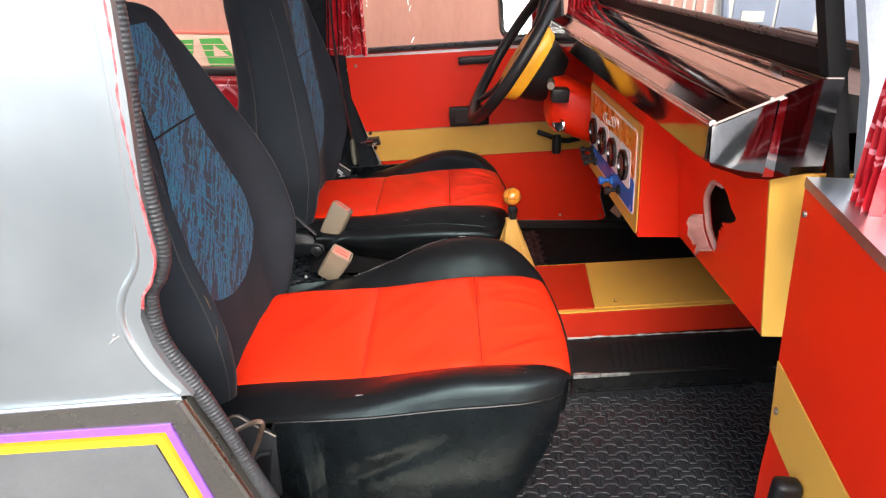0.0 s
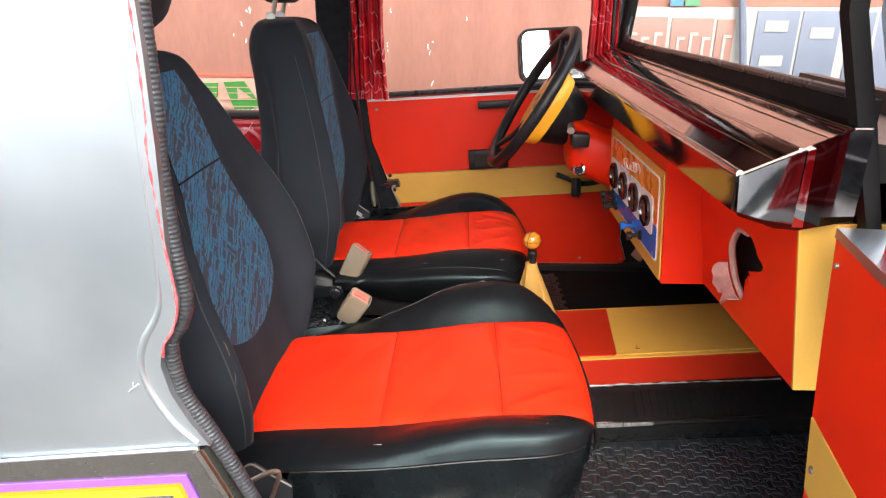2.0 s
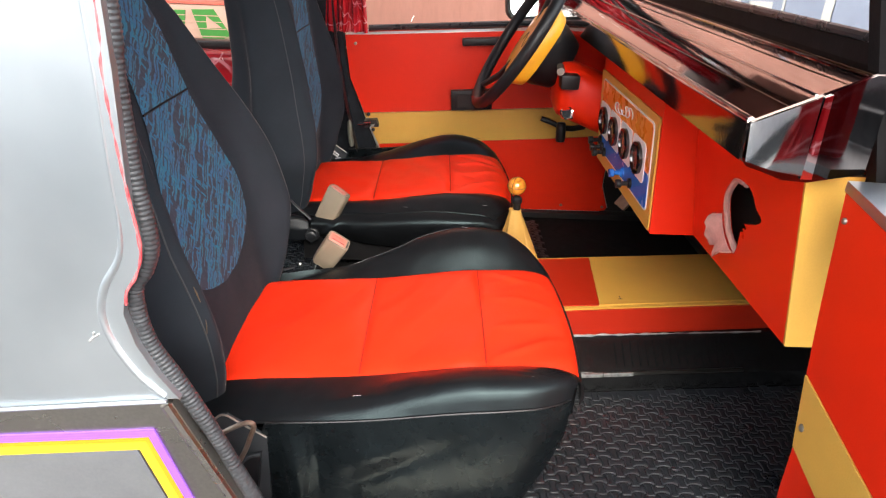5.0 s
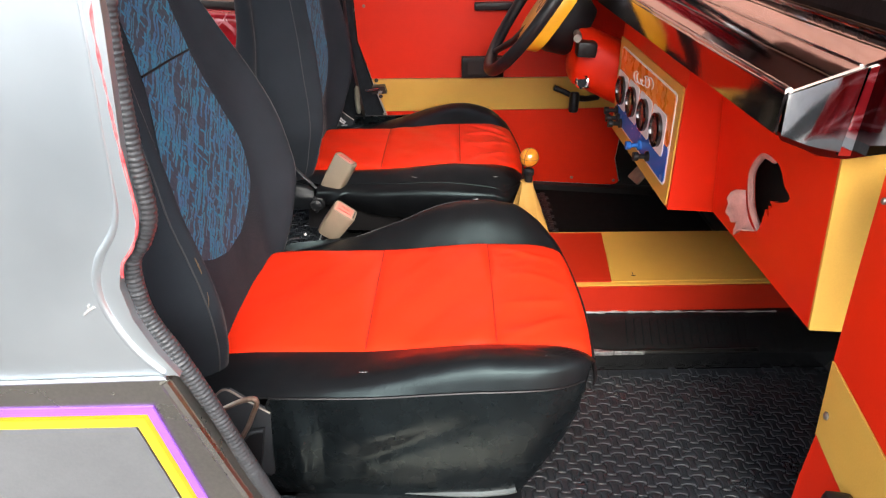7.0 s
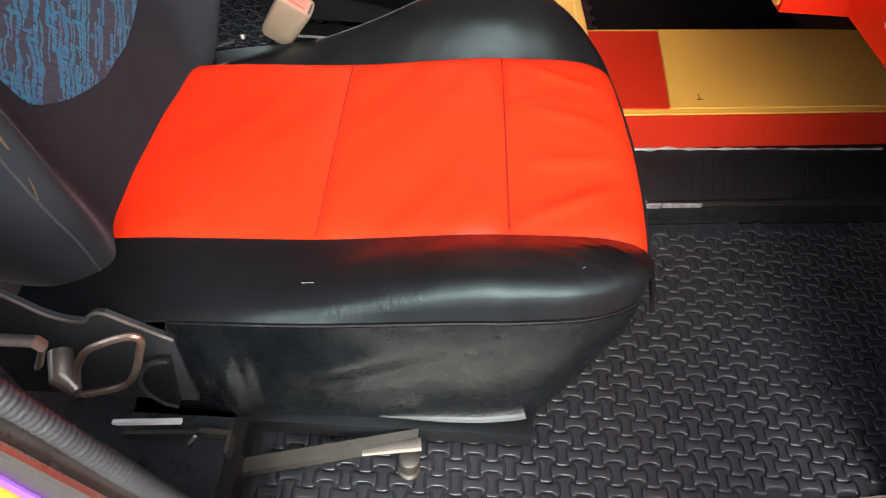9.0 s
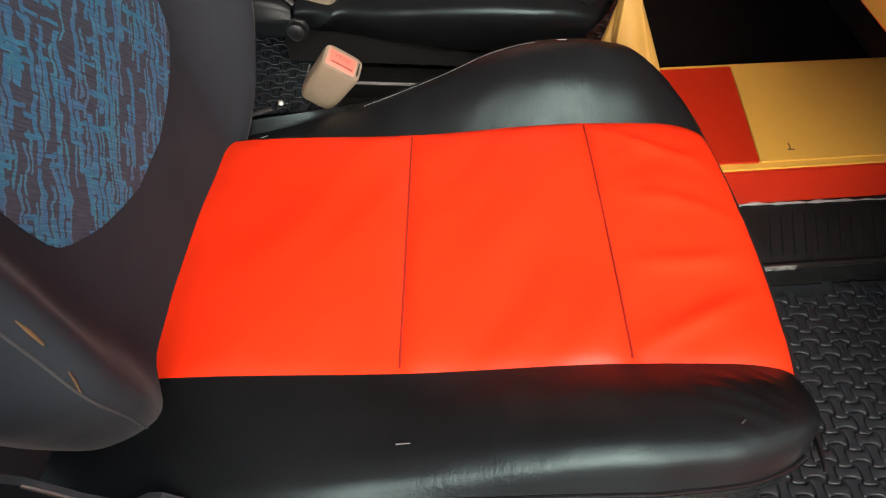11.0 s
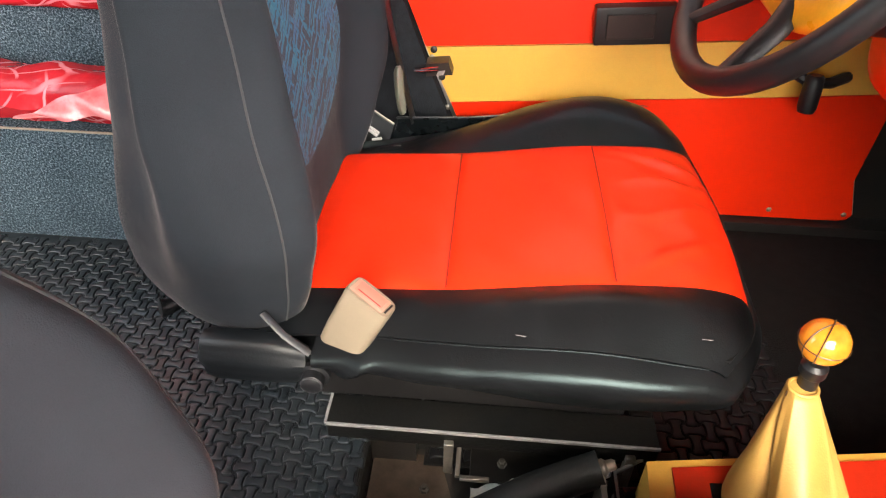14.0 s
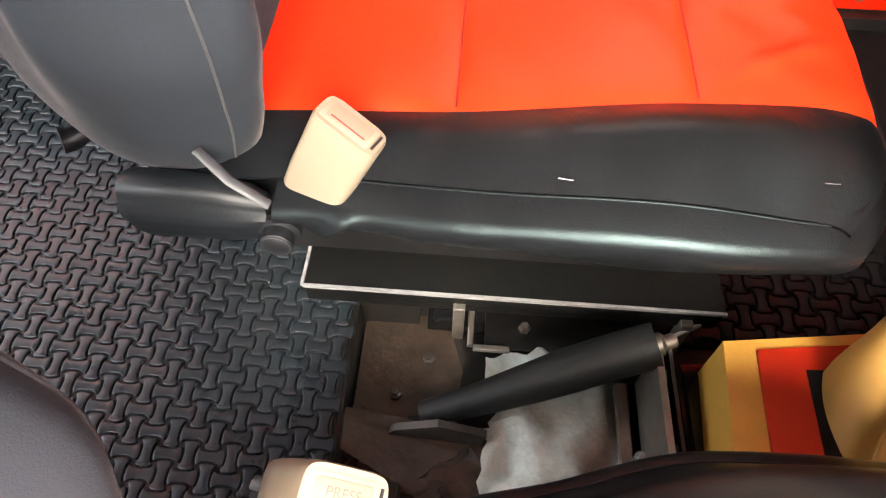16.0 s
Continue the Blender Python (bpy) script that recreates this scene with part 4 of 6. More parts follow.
        for x in (0.10, 0.0, -0.12, -0.28 + back):
            ring.append(P(x, 0.25 - inset, z if z else cushion_z(x, 0) - drop - 0.022))
        for x in (-0.28 + back, -0.12, 0.0, 0.10):
            ring.append(P(x, -0.25 + inset, z if z else cushion_z(x, 0) - drop - 0.022))
        return ring
    part("apron", loft([girdle(0.060, 0, 0.796), girdle(0.034, 0, 0.802), girdle(0.014, 0, 0.820), girdle(0.004, 0, 0.842), girdle(0.003, 0.016, 0)]), BLACK_VINYL, cushion, "black leatherette front apron", 60)
    part("piping", tube([P(fo(s) - 0.001, s, cushion_z(fx(s), s, edge_mode if s < 0 else False) - 0.010) for s in [-0.247 + i * 0.01235 for i in range(41)]], [0.0034 * min(1.0, 0.3 + 0.25 * min(i, 40 - i)) for i in range(41)], 6), PIPING, cushion)
    part("seat_pan", loft([[P(x, s, z) for x, s in ((-0.33 + back, -0.20), (0.10, -0.20), (0.10, 0.22), (-0.33 + back, 0.22))] for z in (0.735, 0.84)]), BLACK_PAINT, seat)

    # backrest: a crescent-shaped shell with a cloth insert
    WB = [(0.815, 0.185), (0.86, 0.218), (0.93, 0.245), (1.02, 0.270), (1.10, 0.270), (1.20, 0.238), (1.30, 0.192), (1.37, 0.170), (1.415, 0.154), (1.440, 0.136), (1.453, 0.100), (1.460, 0.03)]
    DB = [(0.815, 0.058), (0.86, 0.076), (1.0, 0.082), (1.2, 0.076), (1.37, 0.068), (1.425, 0.054), (1.450, 0.034), (1.460, 0.006)]
    mid_x = lambda z: -0.418 + back - (z - 0.88) * rake

    def back_pt(t, z, front):
        w, d = curve(WB, z), curve(DB, z)
        prof = max(0.0, 1 - abs(t) ** 2.6) ** (1 / 2.2)
        ridge = curve([(0.82, 0.010), (0.93, 0.055), (1.02, 0.074), (1.15, 0.064), (1.30, 0.034), (1.40, 0.010)], z) * math.exp(-((abs(t) - 0.87) / 0.16) ** 2)
        full = curve([(0.95, 0.0), (1.12, 0.022), (1.38, 0.034)], z) if side > 0 else 0.0
        rear = curve([(0.815, 0.072), (0.87, 0.086), (1.05, 0.052), (1.35, 0.0)] if side < 0 else [(0.815, 0.066), (0.87, 0.078), (0.94, 0.062), (1.00, 0.036), (1.10, 0.0), (1.20, -0.018), (1.30, -0.012), (1.40, 0.0)], z)
        x = mid_x(z) + 0.028 * abs(t) ** 2 + (d * prof + ridge + full * (1 - t ** 8) if front else -(d * 0.95 + rear) * prof + ridge * 0.5)
        return P(x, w * t, z if z < 1.1 else 1.1 + (z - 1.1) * (tall - 1.1) / 0.36)
    zs = [0.815 + 0.645 * (0.5 - 0.5 * math.cos(math.pi * i / 84)) for i in range(85)]
    ts = [math.sin(math.pi * (i / 44 - 0.5)) for i in range(45)]
    loops = [[back_pt(t, z, True) for t in ts] + [back_pt(t, z, False) for t in reversed(ts[1:-1])] for z in zs]
    backrest = part("backrest", loft(loops), GREY_CLOTH, seat, "dark grey cloth backrest", 60)
    WI = [(0.968, 0.030), (0.985, 0.088), (1.02, 0.142), (1.075, 0.152), (1.15, 0.126), (1.26, 0.086), (1.34, 0.078), (1.425, 0.070)]

    def insert(u, v):
        z = 0.968 + 0.455 * u
        yy = curve(WI, z) * (2 * v - 1)
        p = back_pt(yy / max(0.02, curve(WB, z)), z, True)
        return p + Vector((0.0022, 0, 0))
    part("insert", sheet(insert, 50, 22), BLUE_WEAVE, backrest, "blue and violet dashed jacquard insert")
    zs2 = [0.86 + 0.52 * i / 30 for i in range(31)]
    for sg in (1, -1):
        part("side_seam", tube([back_pt(sg * (0.91 if side < 0 else 0.94), z, True) + Vector((0.0003, 0, 0)) for z in zs2], 0.0011, 6), surface("seam_thread", (0.038, 0.040, 0.043), 0.9) if "seam_thread" not in bpy.data.materials else bpy.data.materials["seam_thread"], backrest)
    mid = [back_pt((i / 20 * 2 - 1) * curve(WI, 1.262) / curve(WB, 1.262), 1.262, True) + Vector((0.003, 0, 0)) for i in range(21)]
    part("insert_seam", tube(mid, 0.0016, 6), PIPING, backrest)

    hx = mid_x(1.5) + 0.03
    head = part("headrest", loft([[P(hx + dx * k, 0, 0) + Vector((0, 0.125 * math.cos(a) * q, head_z + 0.080 * math.sin(a) * q)) for a in [2 * math.pi * i / 24 for i in range(24)]] for dx, k, q in ((-0.05, 1, 0.6), (-0.05, 0.9, 0.85), (-0.03, 1, 1.0), (0.03, 1, 1.0), (0.05, 0.9, 0.88), (0.05, 1, 0.6))]), GREY_CLOTH, seat, "dark cloth headrest on two posts", 50)
    for dy in (-0.045, 0.045):
        part("headrest_post", tube([P(mid_x(1.42), dy, tall - 0.03), P(hx, dy, 1.52)], 0.006, 8), STEEL_DULL, head)
        part("post_collar", lathe([(0.011, 0), (0.011, 0.012), (0.007, 0.016)], along(P(mid_x(1.44) + 0.005, dy, tall - 0.004), P(mid_x(1.52) + 0.02, dy, tall + 0.06)), 12), WHITE, head)

    # outer recliner plate with its wire handle
    yo = cy + side * 0.265
    plate = [(-0.43, 0.935), (-0.375, 0.918), (-0.362, 0.906), (-0.345, 0.889), (-0.330, 0.881), (-0.313, 0.879), (-0.306, 0.886), (-0.299, 0.893), (-0.289, 0.894), (-0.270, 0.880), (-0.245, 0.863), (-0.238, 0.858), (-0.240, 0.745), (-0.42, 0.745)]
    rec = part("recliner_plate", prism([(cx + x, z) for x, z in plate], "y", yo - 0.003, yo + 0.003, 0.0015), RECLINER_BLACK, seat, "black pressed-steel recliner plate")
    part("plate_lip", tube(smooth_line([(cx + x, yo + side * 0.003, z) for x, z in plate[1:12]], 3), 0.0016, 6), STEEL_DULL, rec, "rubbed bright upper lip")
    boss = [(-0.246, 0.834), (-0.262, 0.830), (-0.276, 0.815), (-0.283, 0.795), (-0.283, 0.776), (-0.272, 0.754), (-0.258, 0.746)]
    part("recliner_boss", prism([(cx + x, z) for x, z in boss], "y", yo + side * 0.0032, yo + side * 0.012, 0.003, 2), BLACK_PLASTIC, rec, "black recliner housing")
    part("boss_rim", tube(smooth_line([(cx + x, yo + side * 0.011, z) for x, z in boss], 3), 0.0030, 6), RECLINER_BLACK, rec)
    if side < 0:
        wire = [(-0.330, 0.806), (-0.318, 0.842), (-0.309, 0.863), (-0.294, 0.885), (-0.270, 0.902), (-0.250, 0.911), (-0.243, 0.905), (-0.250, 0.885), (-0.257, 0.866), (-0.272, 0.837), (-0.288, 0.823), (-0.325, 0.806)]
        part("wire_handle", tube(smooth_line([(cx + x, cy + side * 0.300, z) for x, z in wire], 4), 0.0034, 8), RUSTY, rec, "bent bare wire release handle")
        part("handle_stub", tube([(cx - 0.345, cy + side * 0.275, 0.838), (cx - 0.335, cy + side * 0.298, 0.832), (cx - 0.322, cy + side * 0.306, 0.824)], [0.011, 0.012, 0.006], 10), STEEL_DULL, rec)
        part("latch_bar", tube([(cx - 0.40, cy + side * 0.300, 0.893), (cx - 0.330, cy + side * 0.303, 0.900), (cx - 0.326, cy + side * 0.303, 0.893), (cx - 0.342, cy + side * 0.303, 0.862)], 0.0062, 8, False, 0.5), STEEL_DULL, rec, "bent bare steel latch bar")
    # inner side of the hinge: a flat strap, or a long rounded case with a moulded step
    if side < 0:
        part("hinge_strap", tube([(cx - 0.350, 1.222, 0.858), (cx - 0.322, 1.231, 0.863), (cx - 0.298, 1.240, 0.867)], 0.0045, 8, False, 0.3), SILVER_STRAP, seat, "grey steel hinge strap")
    else:
        case = []
        for x, k in ((-0.402, 0.60), (-0.398, 0.86), (-0.388, 1.0), (-0.35, 1.0), (-0.32, 0.97), (-0.296, 0.85), (-0.282, 0.60)):
            ring = []
            for i in range(28):
                a = 2 * math.pi * i / 28
                c, q = math.cos(a), math.sin(a)
                step = 0.004 if -0.15 < q < 0.35 else 0.0
                ring.append(Vector((cx + x + back * 0.3, cy - side * (0.236 + (0.017 * math.copysign(abs(c) ** 0.6, c) * k + (step if c > 0 else 0))), 0.836 + 0.034 * math.copysign(abs(q) ** 0.75, q) * k - 0.05 * (x + 0.36) * (x > -0.36))))
            case.append(ring)
        cov = part("hinge_cover", loft(case), COVER_BLACK, seat, "black plastic hinge cover", 35)
        hb = Vector((cx - 0.263, cy - side * 0.244, 0.824))
        part("hinge_bolt", lathe([(0.018, 0), (0.018, 0.006), (0.0135, 0.008), (0.0135, 0.018), (0.010, 0.021), (0.003, 0.0215)], along(hb, hb + Vector((0, -side, 0))), 16), BLACK_PLASTIC, cov)
        part("bolt_ring", tube([hb + Vector((0.0115 * math.cos(a), -side * 0.019, 0.0115 * math.sin(a))) for a in [2 * math.pi * i / 20 for i in range(20)]], 0.0012, 6, True), SILVER_STRAP, cov)
        part("hinge_link", tube([(cx - 0.312, cy - side * 0.238, 0.906), (cx - 0.288, cy - side * 0.252, 0.890), (cx - 0.262, cy - side * 0.254, 0.866)], 0.0042, 8, False, 0.35), SILVER_STRAP, cov)
        part("recliner_stub", tube([P(-0.420, -0.165, 0.862), P(-0.448, -0.186, 0.853), P(-0.456, -0.192, 0.855)], [0.008, 0.010, 0.012], 10), BLACK_PLASTIC, cov)

    # frame
    fr = part("seat_frame", box(cx - 0.263, cx + 0.142, min(cy - side * 0.235, cy - side * 0.190), max(cy - side * 0.235, cy - side * 0.190), 0.690, 0.7215, 0.002), RAIL_PAINT, seat, "black angle-iron seat frame")
    ys = cy - side * 0.2365
    part("frame_edge", box(cx - 0.263, cx + 0.142, ys - 0.0014, ys + 0.0014, 0.7188, 0.7228), BARE_EDGE, fr, "rubbed bare edge of the frame")
    part("frame_end", box(cx - 0.2655, cx - 0.2625, min(ys, ys + side * 0.045), max(ys, ys + side * 0.045), 0.7190, 0.7230), BARE_EDGE, fr)
    for lx in (-0.111, 0.11):
        part("leg", box(cx + lx - 0.006, cx + lx + 0.006, ys - 0.006, ys + 0.006, 0.635, 0.704, 0.001, 1), STEEL_DULL, fr)
    part("seat_frame_outer", box(cx - 0.33, cx + 0.12, min(cy + side * 0.26, cy + side * 0.21), max(cy + side * 0.26, cy + side * 0.21), 0.662, 0.690, 0.002), BLACK_VINYL, seat)
    ow = lambda d: cy + side * d
    part("frame_strip", tube([(cx - 0.345, ow(0.271), 0.689), (cx - 0.268, ow(0.271), 0.701)], 0.0040, 6, False, 0.8), WHITE, seat, "pale strip on the frame")
    if side < 0:
        foot = part("foot_plate", prism([(cx - 0.325, 0.702), (cx - 0.245, 0.712), (cx - 0.284, 0.640), (cx - 0.325, 0.640)], "y", ow(0.290), ow(0.285), 0.001), OLIVE_STEEL, seat, "olive-grey steel foot plate")
        part("bright_edge", tube([(cx - 0.2455, ow(0.291), 0.709), (cx - 0.285, ow(0.291), 0.642)], 0.0018, 6), BARE_EDGE, foot)
        part("post", join(prism([(cx - 0.244, 0.706), (cx - 0.212, 0.702), (cx - 0.210, 0.645), (cx - 0.232, 0.645)], "y", ow(0.285), ow(0.279), 0.001), prism([(cx - 0.214, 0.704), (cx - 0.210, 0.704), (cx - 0.206, 0.645), (cx - 0.210, 0.645)], "y", ow(0.305), ow(0.279), 0.001)), OLIVE_STEEL, seat, "angle-iron foot of the seat frame")
        a0, b0 = Vector((cx - 0.214, ow(0.311), 0.660)), Vector((cx - 0.010, ow(0.276), 0.694))
        brace = []
        for q, k in ((a0, 1.0), (b0, 0.9)):
            brace.append([q + Vector((0, side * dy * k, dz * k)) for dy, dz in ((0.0, 0.0), (0.0015, -0.010), (0.0, -0.011), (-0.003, -0.003), (-0.016, 0.001), (-0.016, 0.003))])
        part("brace", loft(brace), OLIVE_STEEL, seat, "bare angle-iron diagonal brace", 20)
        part("brace_end", tube([b0 + Vector((-0.06, side * 0.010, -0.012)), b0 + Vector((0.004, side * 0.002, -0.001))], [0.005, 0.008], 8, False, 0.6), STEEL_DULL, seat)
        part("floor_tab", box(cx - 0.242, cx - 0.204, ow(0.352), ow(0.318), FLOOR - 0.001, FLOOR + 0.006, 0.0015), STEEL_DULL, seat, "bare steel tab on the floor")
        part("foot_bolt", lathe([(0.013, 0), (0.013, 0.006), (0.0095, 0.008), (0.0095, 0.022), (0.0115, 0.024), (0.0115, 0.034), (0.008, 0.036)], Matrix.Translation((cx - 0.018, ow(0.290), FLOOR)), 18), OLIVE_STEEL, seat, "dull steel mounting bolt")
    return seat, cushion


seat_p, cush_p = make_seat(0.0, 1.025, -1, "passenger seat, red and black leatherette, grey cloth back, blue insert")
seat_d, cush_d = make_seat(-0.047, 1.740, 1, "driver's seat, red and black leatherette, grey cloth back, blue insert", 0.035, 1.575, 1.462, 0.085, 0.010)
part("return_spring", tube([(0.020 + 0.070 * i / 160, 1.525 + 0.006 * math.cos(i * 2 * math.pi / 14), 0.776 + 0.012 * i / 160 + 0.006 * math.sin(i * 2 * math.pi / 14)) for i in range(161)], 0.0011, 6), GREASE, seat_d, "dull coil spring under the seat")
STAPLE = surface("staple_wire", (0.085, 0.085, 0.088), 0.4, 0.2)
for cush, cx, cy, spots in ((cush_p, 0.0, 1.025, ((-0.119, -0.225, 5), (0.123, -0.223, 40), (0.044, 0.242, 0), (-0.30, 0.165, 30))),
                            (cush_d, -0.047, 1.740, ((-0.040, -0.237, -6), (0.148, -0.234, 0), (-0.06, 0.235, 5), (0.15, 0.235, -20), (-0.23, 0.19, 10)))):
    for x, s, turn in spots:
        n = RED_W + (SEAM_W - RED_W) * (s - RED_W) / curve(FAR_W, x) if s > 0 else s
        z = cushion_z(x, n, ("wide" if s > 0 else "flat") if cx < 0 else s > 0) + 0.0045
        d = Vector((math.cos(radians(turn)), math.sin(radians(turn)), 0)) * 0.0055
        p = Vector((cx + x, cy + s, z))
        part("staple", tube([p - d, p, p + d], 0.00055, 5), STAPLE, cush)

for mark, r, mat in (([(-0.3205, 0.7868, 1.074), (-0.317, 0.7860, 1.064), (-0.3138, 0.7850, 1.053)], 0.0016, SCUFF), ([(-0.3095, 0.783, 1.028), (-0.3085, 0.7815, 1.020), (-0.309, 0.780, 1.008)], 0.0010, SCUFF)):
    part("scuff", tube(mark, [r * 0.5, r, r * 0.6], 8, False, 0.5), mat, seat_p, "small scuff on the cloth")
lint = thing("lint", (-0.287, 1.246, 0.870), "small white scrap of lint beside the cushion", "lint")
part("fluff", sheet(lambda u, v: Vector((-0.287, 1.245, 0.871)) + Vector((math.sin(math.pi * u) * math.cos(2 * math.pi * v), math.sin(math.pi * u) * math.sin(2 * math.pi * v), math.cos(math.pi * u))) * (0.0034 + 0.0016 * noise.noise(Vector((u * 5, math.cos(2 * math.pi * v) * 2, math.sin(2 * math.pi * v) * 2)))), 12, 14), BARE_EDGE, lint)

# ---- belt buckles ----
def make_buckle(label, foot, top, face, width, press, h=0.0150):
    """foot and top: ends of the long axis; face: the way of the broad side."""
    foot, top = Vector(foot), Vector(top)
    root = thing("seat_belt_buckle", tuple(foot), label, "seat belt buckle", "belt buckles")
    z = (top - foot).normalized()
    y = -(Vector(face) - z * Vector(face).dot(z)).normalized()
    x = y.cross(z)
    m = Matrix.Translation(foot) @ Matrix((x, y, z)).transposed().to_4x4()
    L, w = (top - foot).length, width / 2
    loops = []
    for zz, k in ((0.0, 0.80), (0.006, 0.92), (0.03, 0.97), (L - 0.004, 1.0), (L, 0.95)):
        lp = []
        for a in [2 * math.pi * i / 32 for i in range(32)]:
            c, s = math.cos(a), math.sin(a)
            lp.append(m @ Vector((math.copysign(abs(c) ** 0.35, c) * w * k, math.copysign(abs(s) ** 0.45, s) * h * k, zz)))
        loops.append(lp)
    part("housing", loft(loops), BEIGE, root, "beige plastic housing", 50)
    part("button_rim", box(-w * 0.84, w * 0.72, -h * 0.74, h * 0.76, L - 0.004, L + 0.0008, 0.003, 2, m), surface("rim_pink", (0.42, 0.20, 0.15), 0.45) if "rim_pink" not in bpy.data.materials else bpy.data.materials["rim_pink"], root, "pinkish worn button surround")
    part("release_button", box(-w * 0.70, w * 0.60, -h * 0.56, h * 0.60, L - 0.004, L + 0.0016, 0.002, 2, m), PRESS_RED, root, "faded red release button")
    part("tongue_slot", box(-w * 0.56, w * 0.52, -h * 0.42, -h * 0.30, L, L + 0.0020, 0.0004, 1, m), SLOT_RED, root)
    part("end_gap", box(w * 0.76, w * 0.84, -h * 0.5, h * 0.6, L - 0.004, L + 0.0008, 0.0004, 1, m), BLACK_PLASTIC, root)
    part("stalk", tube([foot + z * 0.004, foot - z * 0.03, foot - z * 0.05 + Vector((-0.012, 0, -0.012))], 0.0085, 8, False, 0.45), BLACK_PLASTIC, root, "black stalk")
    part("stalk_strap", tube([foot + x * 0.010 + z * 0.002, foot + x * 0.008 - z * 0.028, foot - x * 0.012 - z * 0.052], 0.005, 8, False, 0.4), SILVER_STRAP, root, "grey steel strap")
    if press:
        cu = bpy.data.curves.new("press_lettering", "FONT")
        cu.body, cu.size, cu.align_x, cu.align_y, cu.extrude = "PRESS", 0.0078, "CENTER", "CENTER", 0.0001
        cu.materials.append(PRESS_INK)
        t = new("press_lettering", cu)
        t.parent = root
        t.matrix_basis = Matrix.Translation(-Vector(foot)) @ m @ pose(-w * 0.05, h * 0.20, L + 0.0017, 0, 0, 0)
    return root


make_buckle("beige seat belt buckle with faded red button beside the driver's seat", (-0.283, 1.512, 0.850), (-0.243, 1.512, 0.931), (-0.36, -0.92, 0.15), 0.054, False)
make_buckle("beige seat belt buckle with faded red button beside the passenger seat", (-0.248, 1.279, 0.859), (-0.2097, 1.2606, 0.9207), (-0.1275, -0.965, -0.215), 0.050, True, 0.0178)
# No real cord: a thin pale tube draws the highlight along the piping.
strap = thing("cord", (-0.1, 1.28, 0.90), "piping highlight drawn as a thin pale line on the passenger cushion", "cord")
part("piping_glint", tube([(x, 1.025 + RED_W + 0.72 * curve(FAR_W, x), cushion_z(x, RED_W + 0.72 * (SEAM_W - RED_W), True) + 0.0035) for x in [-0.185 + 0.0125 * i for i in range(17)]], 0.0005, 6), SILVER_STRAP, strap)

# ---- transmission cover with gear lever ----
console = thing("transmission_cover", (0.35, 1.35, 0.73), "box-shaped transmission cover in red and gold leatherette", "transmission cover")
part("cover_body", prism([(0.036, 1.230), (0.25, 1.2255), (0.98, 1.320), (0.98, 1.545), (0.65, 1.515), (0.052, 1.434)], "z", 0.733, 0.797, 0.003), GOLD_BOARD, console, "gold edged cover box")
part("side_panel", prism([(0.20, 1.2140), (0.97, 1.3135), (0.97, 1.3180), (0.20, 1.2185)], "z", 0.735, 0.7945, 0.001, 1), RED_PANEL, console, "dark red side panel")
part("top_panel", prism([(0.064, 1.238), (0.22, 1.234), (0.333, 1.246), (0.355, 1.464), (0.076, 1.427)], "z", 0.7975, 0.8005, 0.001), RED_PANEL, console, "dark red top panel")
part("top_panel", prism([(0.3355, 1.2465), (0.965, 1.328), (0.965, 1.53), (0.65, 1.502), (0.3575, 1.465)], "z", 0.7975, 0.8000, 0.001), GOLD_BOARD, console, "gold top panel")
part("corner_bracket", prism([(-0.030, 0.690), (-0.012, 0.690), (-0.012, 0.760), (-0.006, 0.760), (-0.006, 0.680), (-0.030, 0.680)], "y", 1.30, 1.44, 0.001, 2, Matrix.Translation((0.022, 0, 0))), STEEL_DULL, console, "bare steel bracket")
part("tear_mark", join(tube([(0.384, 1.272, 0.8006), (0.385, 1.286, 0.8006)], 0.0007, 5), tube([(0.380, 1.272, 0.8006), (0.389, 1.2725, 0.8006)], 0.0008, 5)), INK, console, "small dark tear")

lever = thing("gear_lever", (0.165, 1.42, 0.80), "gear lever with amber ball knob and pleated cream boot", "gear lever")
part("boot_opening", prism([(0.104, 1.268), (0.238, 1.278), (0.236, 1.395), (0.205, 1.418), (0.110, 1.412)], "z", 0.8000, 0.8012), BLACK_FELT, lever, "dark cut opening round the boot")
top_c, base_c = Vector((0.1635, 1.433, 0.931)), Vector((0.168, 1.352, 0.8014))
loops = []
PLEATS = ((148, 0.95, 34), (252, 1.0, 42), (335, 0.9, 24), (50, 0.9, 26))
for i in range(25):
    t = i / 24
    c = base_c.lerp(top_c, t ** 0.80)
    spread = (1 - t) ** 1.12
    lp = []
    for k in range(120):
        a = 360 * k / 120
        ca, sa = math.cos(radians(a)), math.sin(radians(a))
        rect = 1 / max(abs(ca), abs(sa)) ** 0.55
        crest = max(amp * math.exp(-(min(abs(a - p - 10 * t), 360 - abs(a - p - 10 * t)) / wide) ** 2) for p, amp, wide in PLEATS)
        deep = 0.62 * (1 - t) ** 0.35 * min(1, 0.35 + 2.2 * t)
        r = 1 - deep * (1 - crest)
        away = abs(a - 204 + 47 * t)
        r *= 1 - 0.42 * math.exp(-(away / 9) ** 2) * (1 - t) ** 0.25
        lp.append(c + Vector((ca * rect * (0.0125 + (0.056 if ca > 0 else 0.043) * spread * r), sa * rect * (0.0110 + 0.060 * spread * r), 0.004 * spread * math.sin(radians(a * 3)) * (t > 0))))
    loops.append(lp)
part("boot", loft(loops), CREAM_BOOT, lever, "pleated cream leatherette boot", 70)
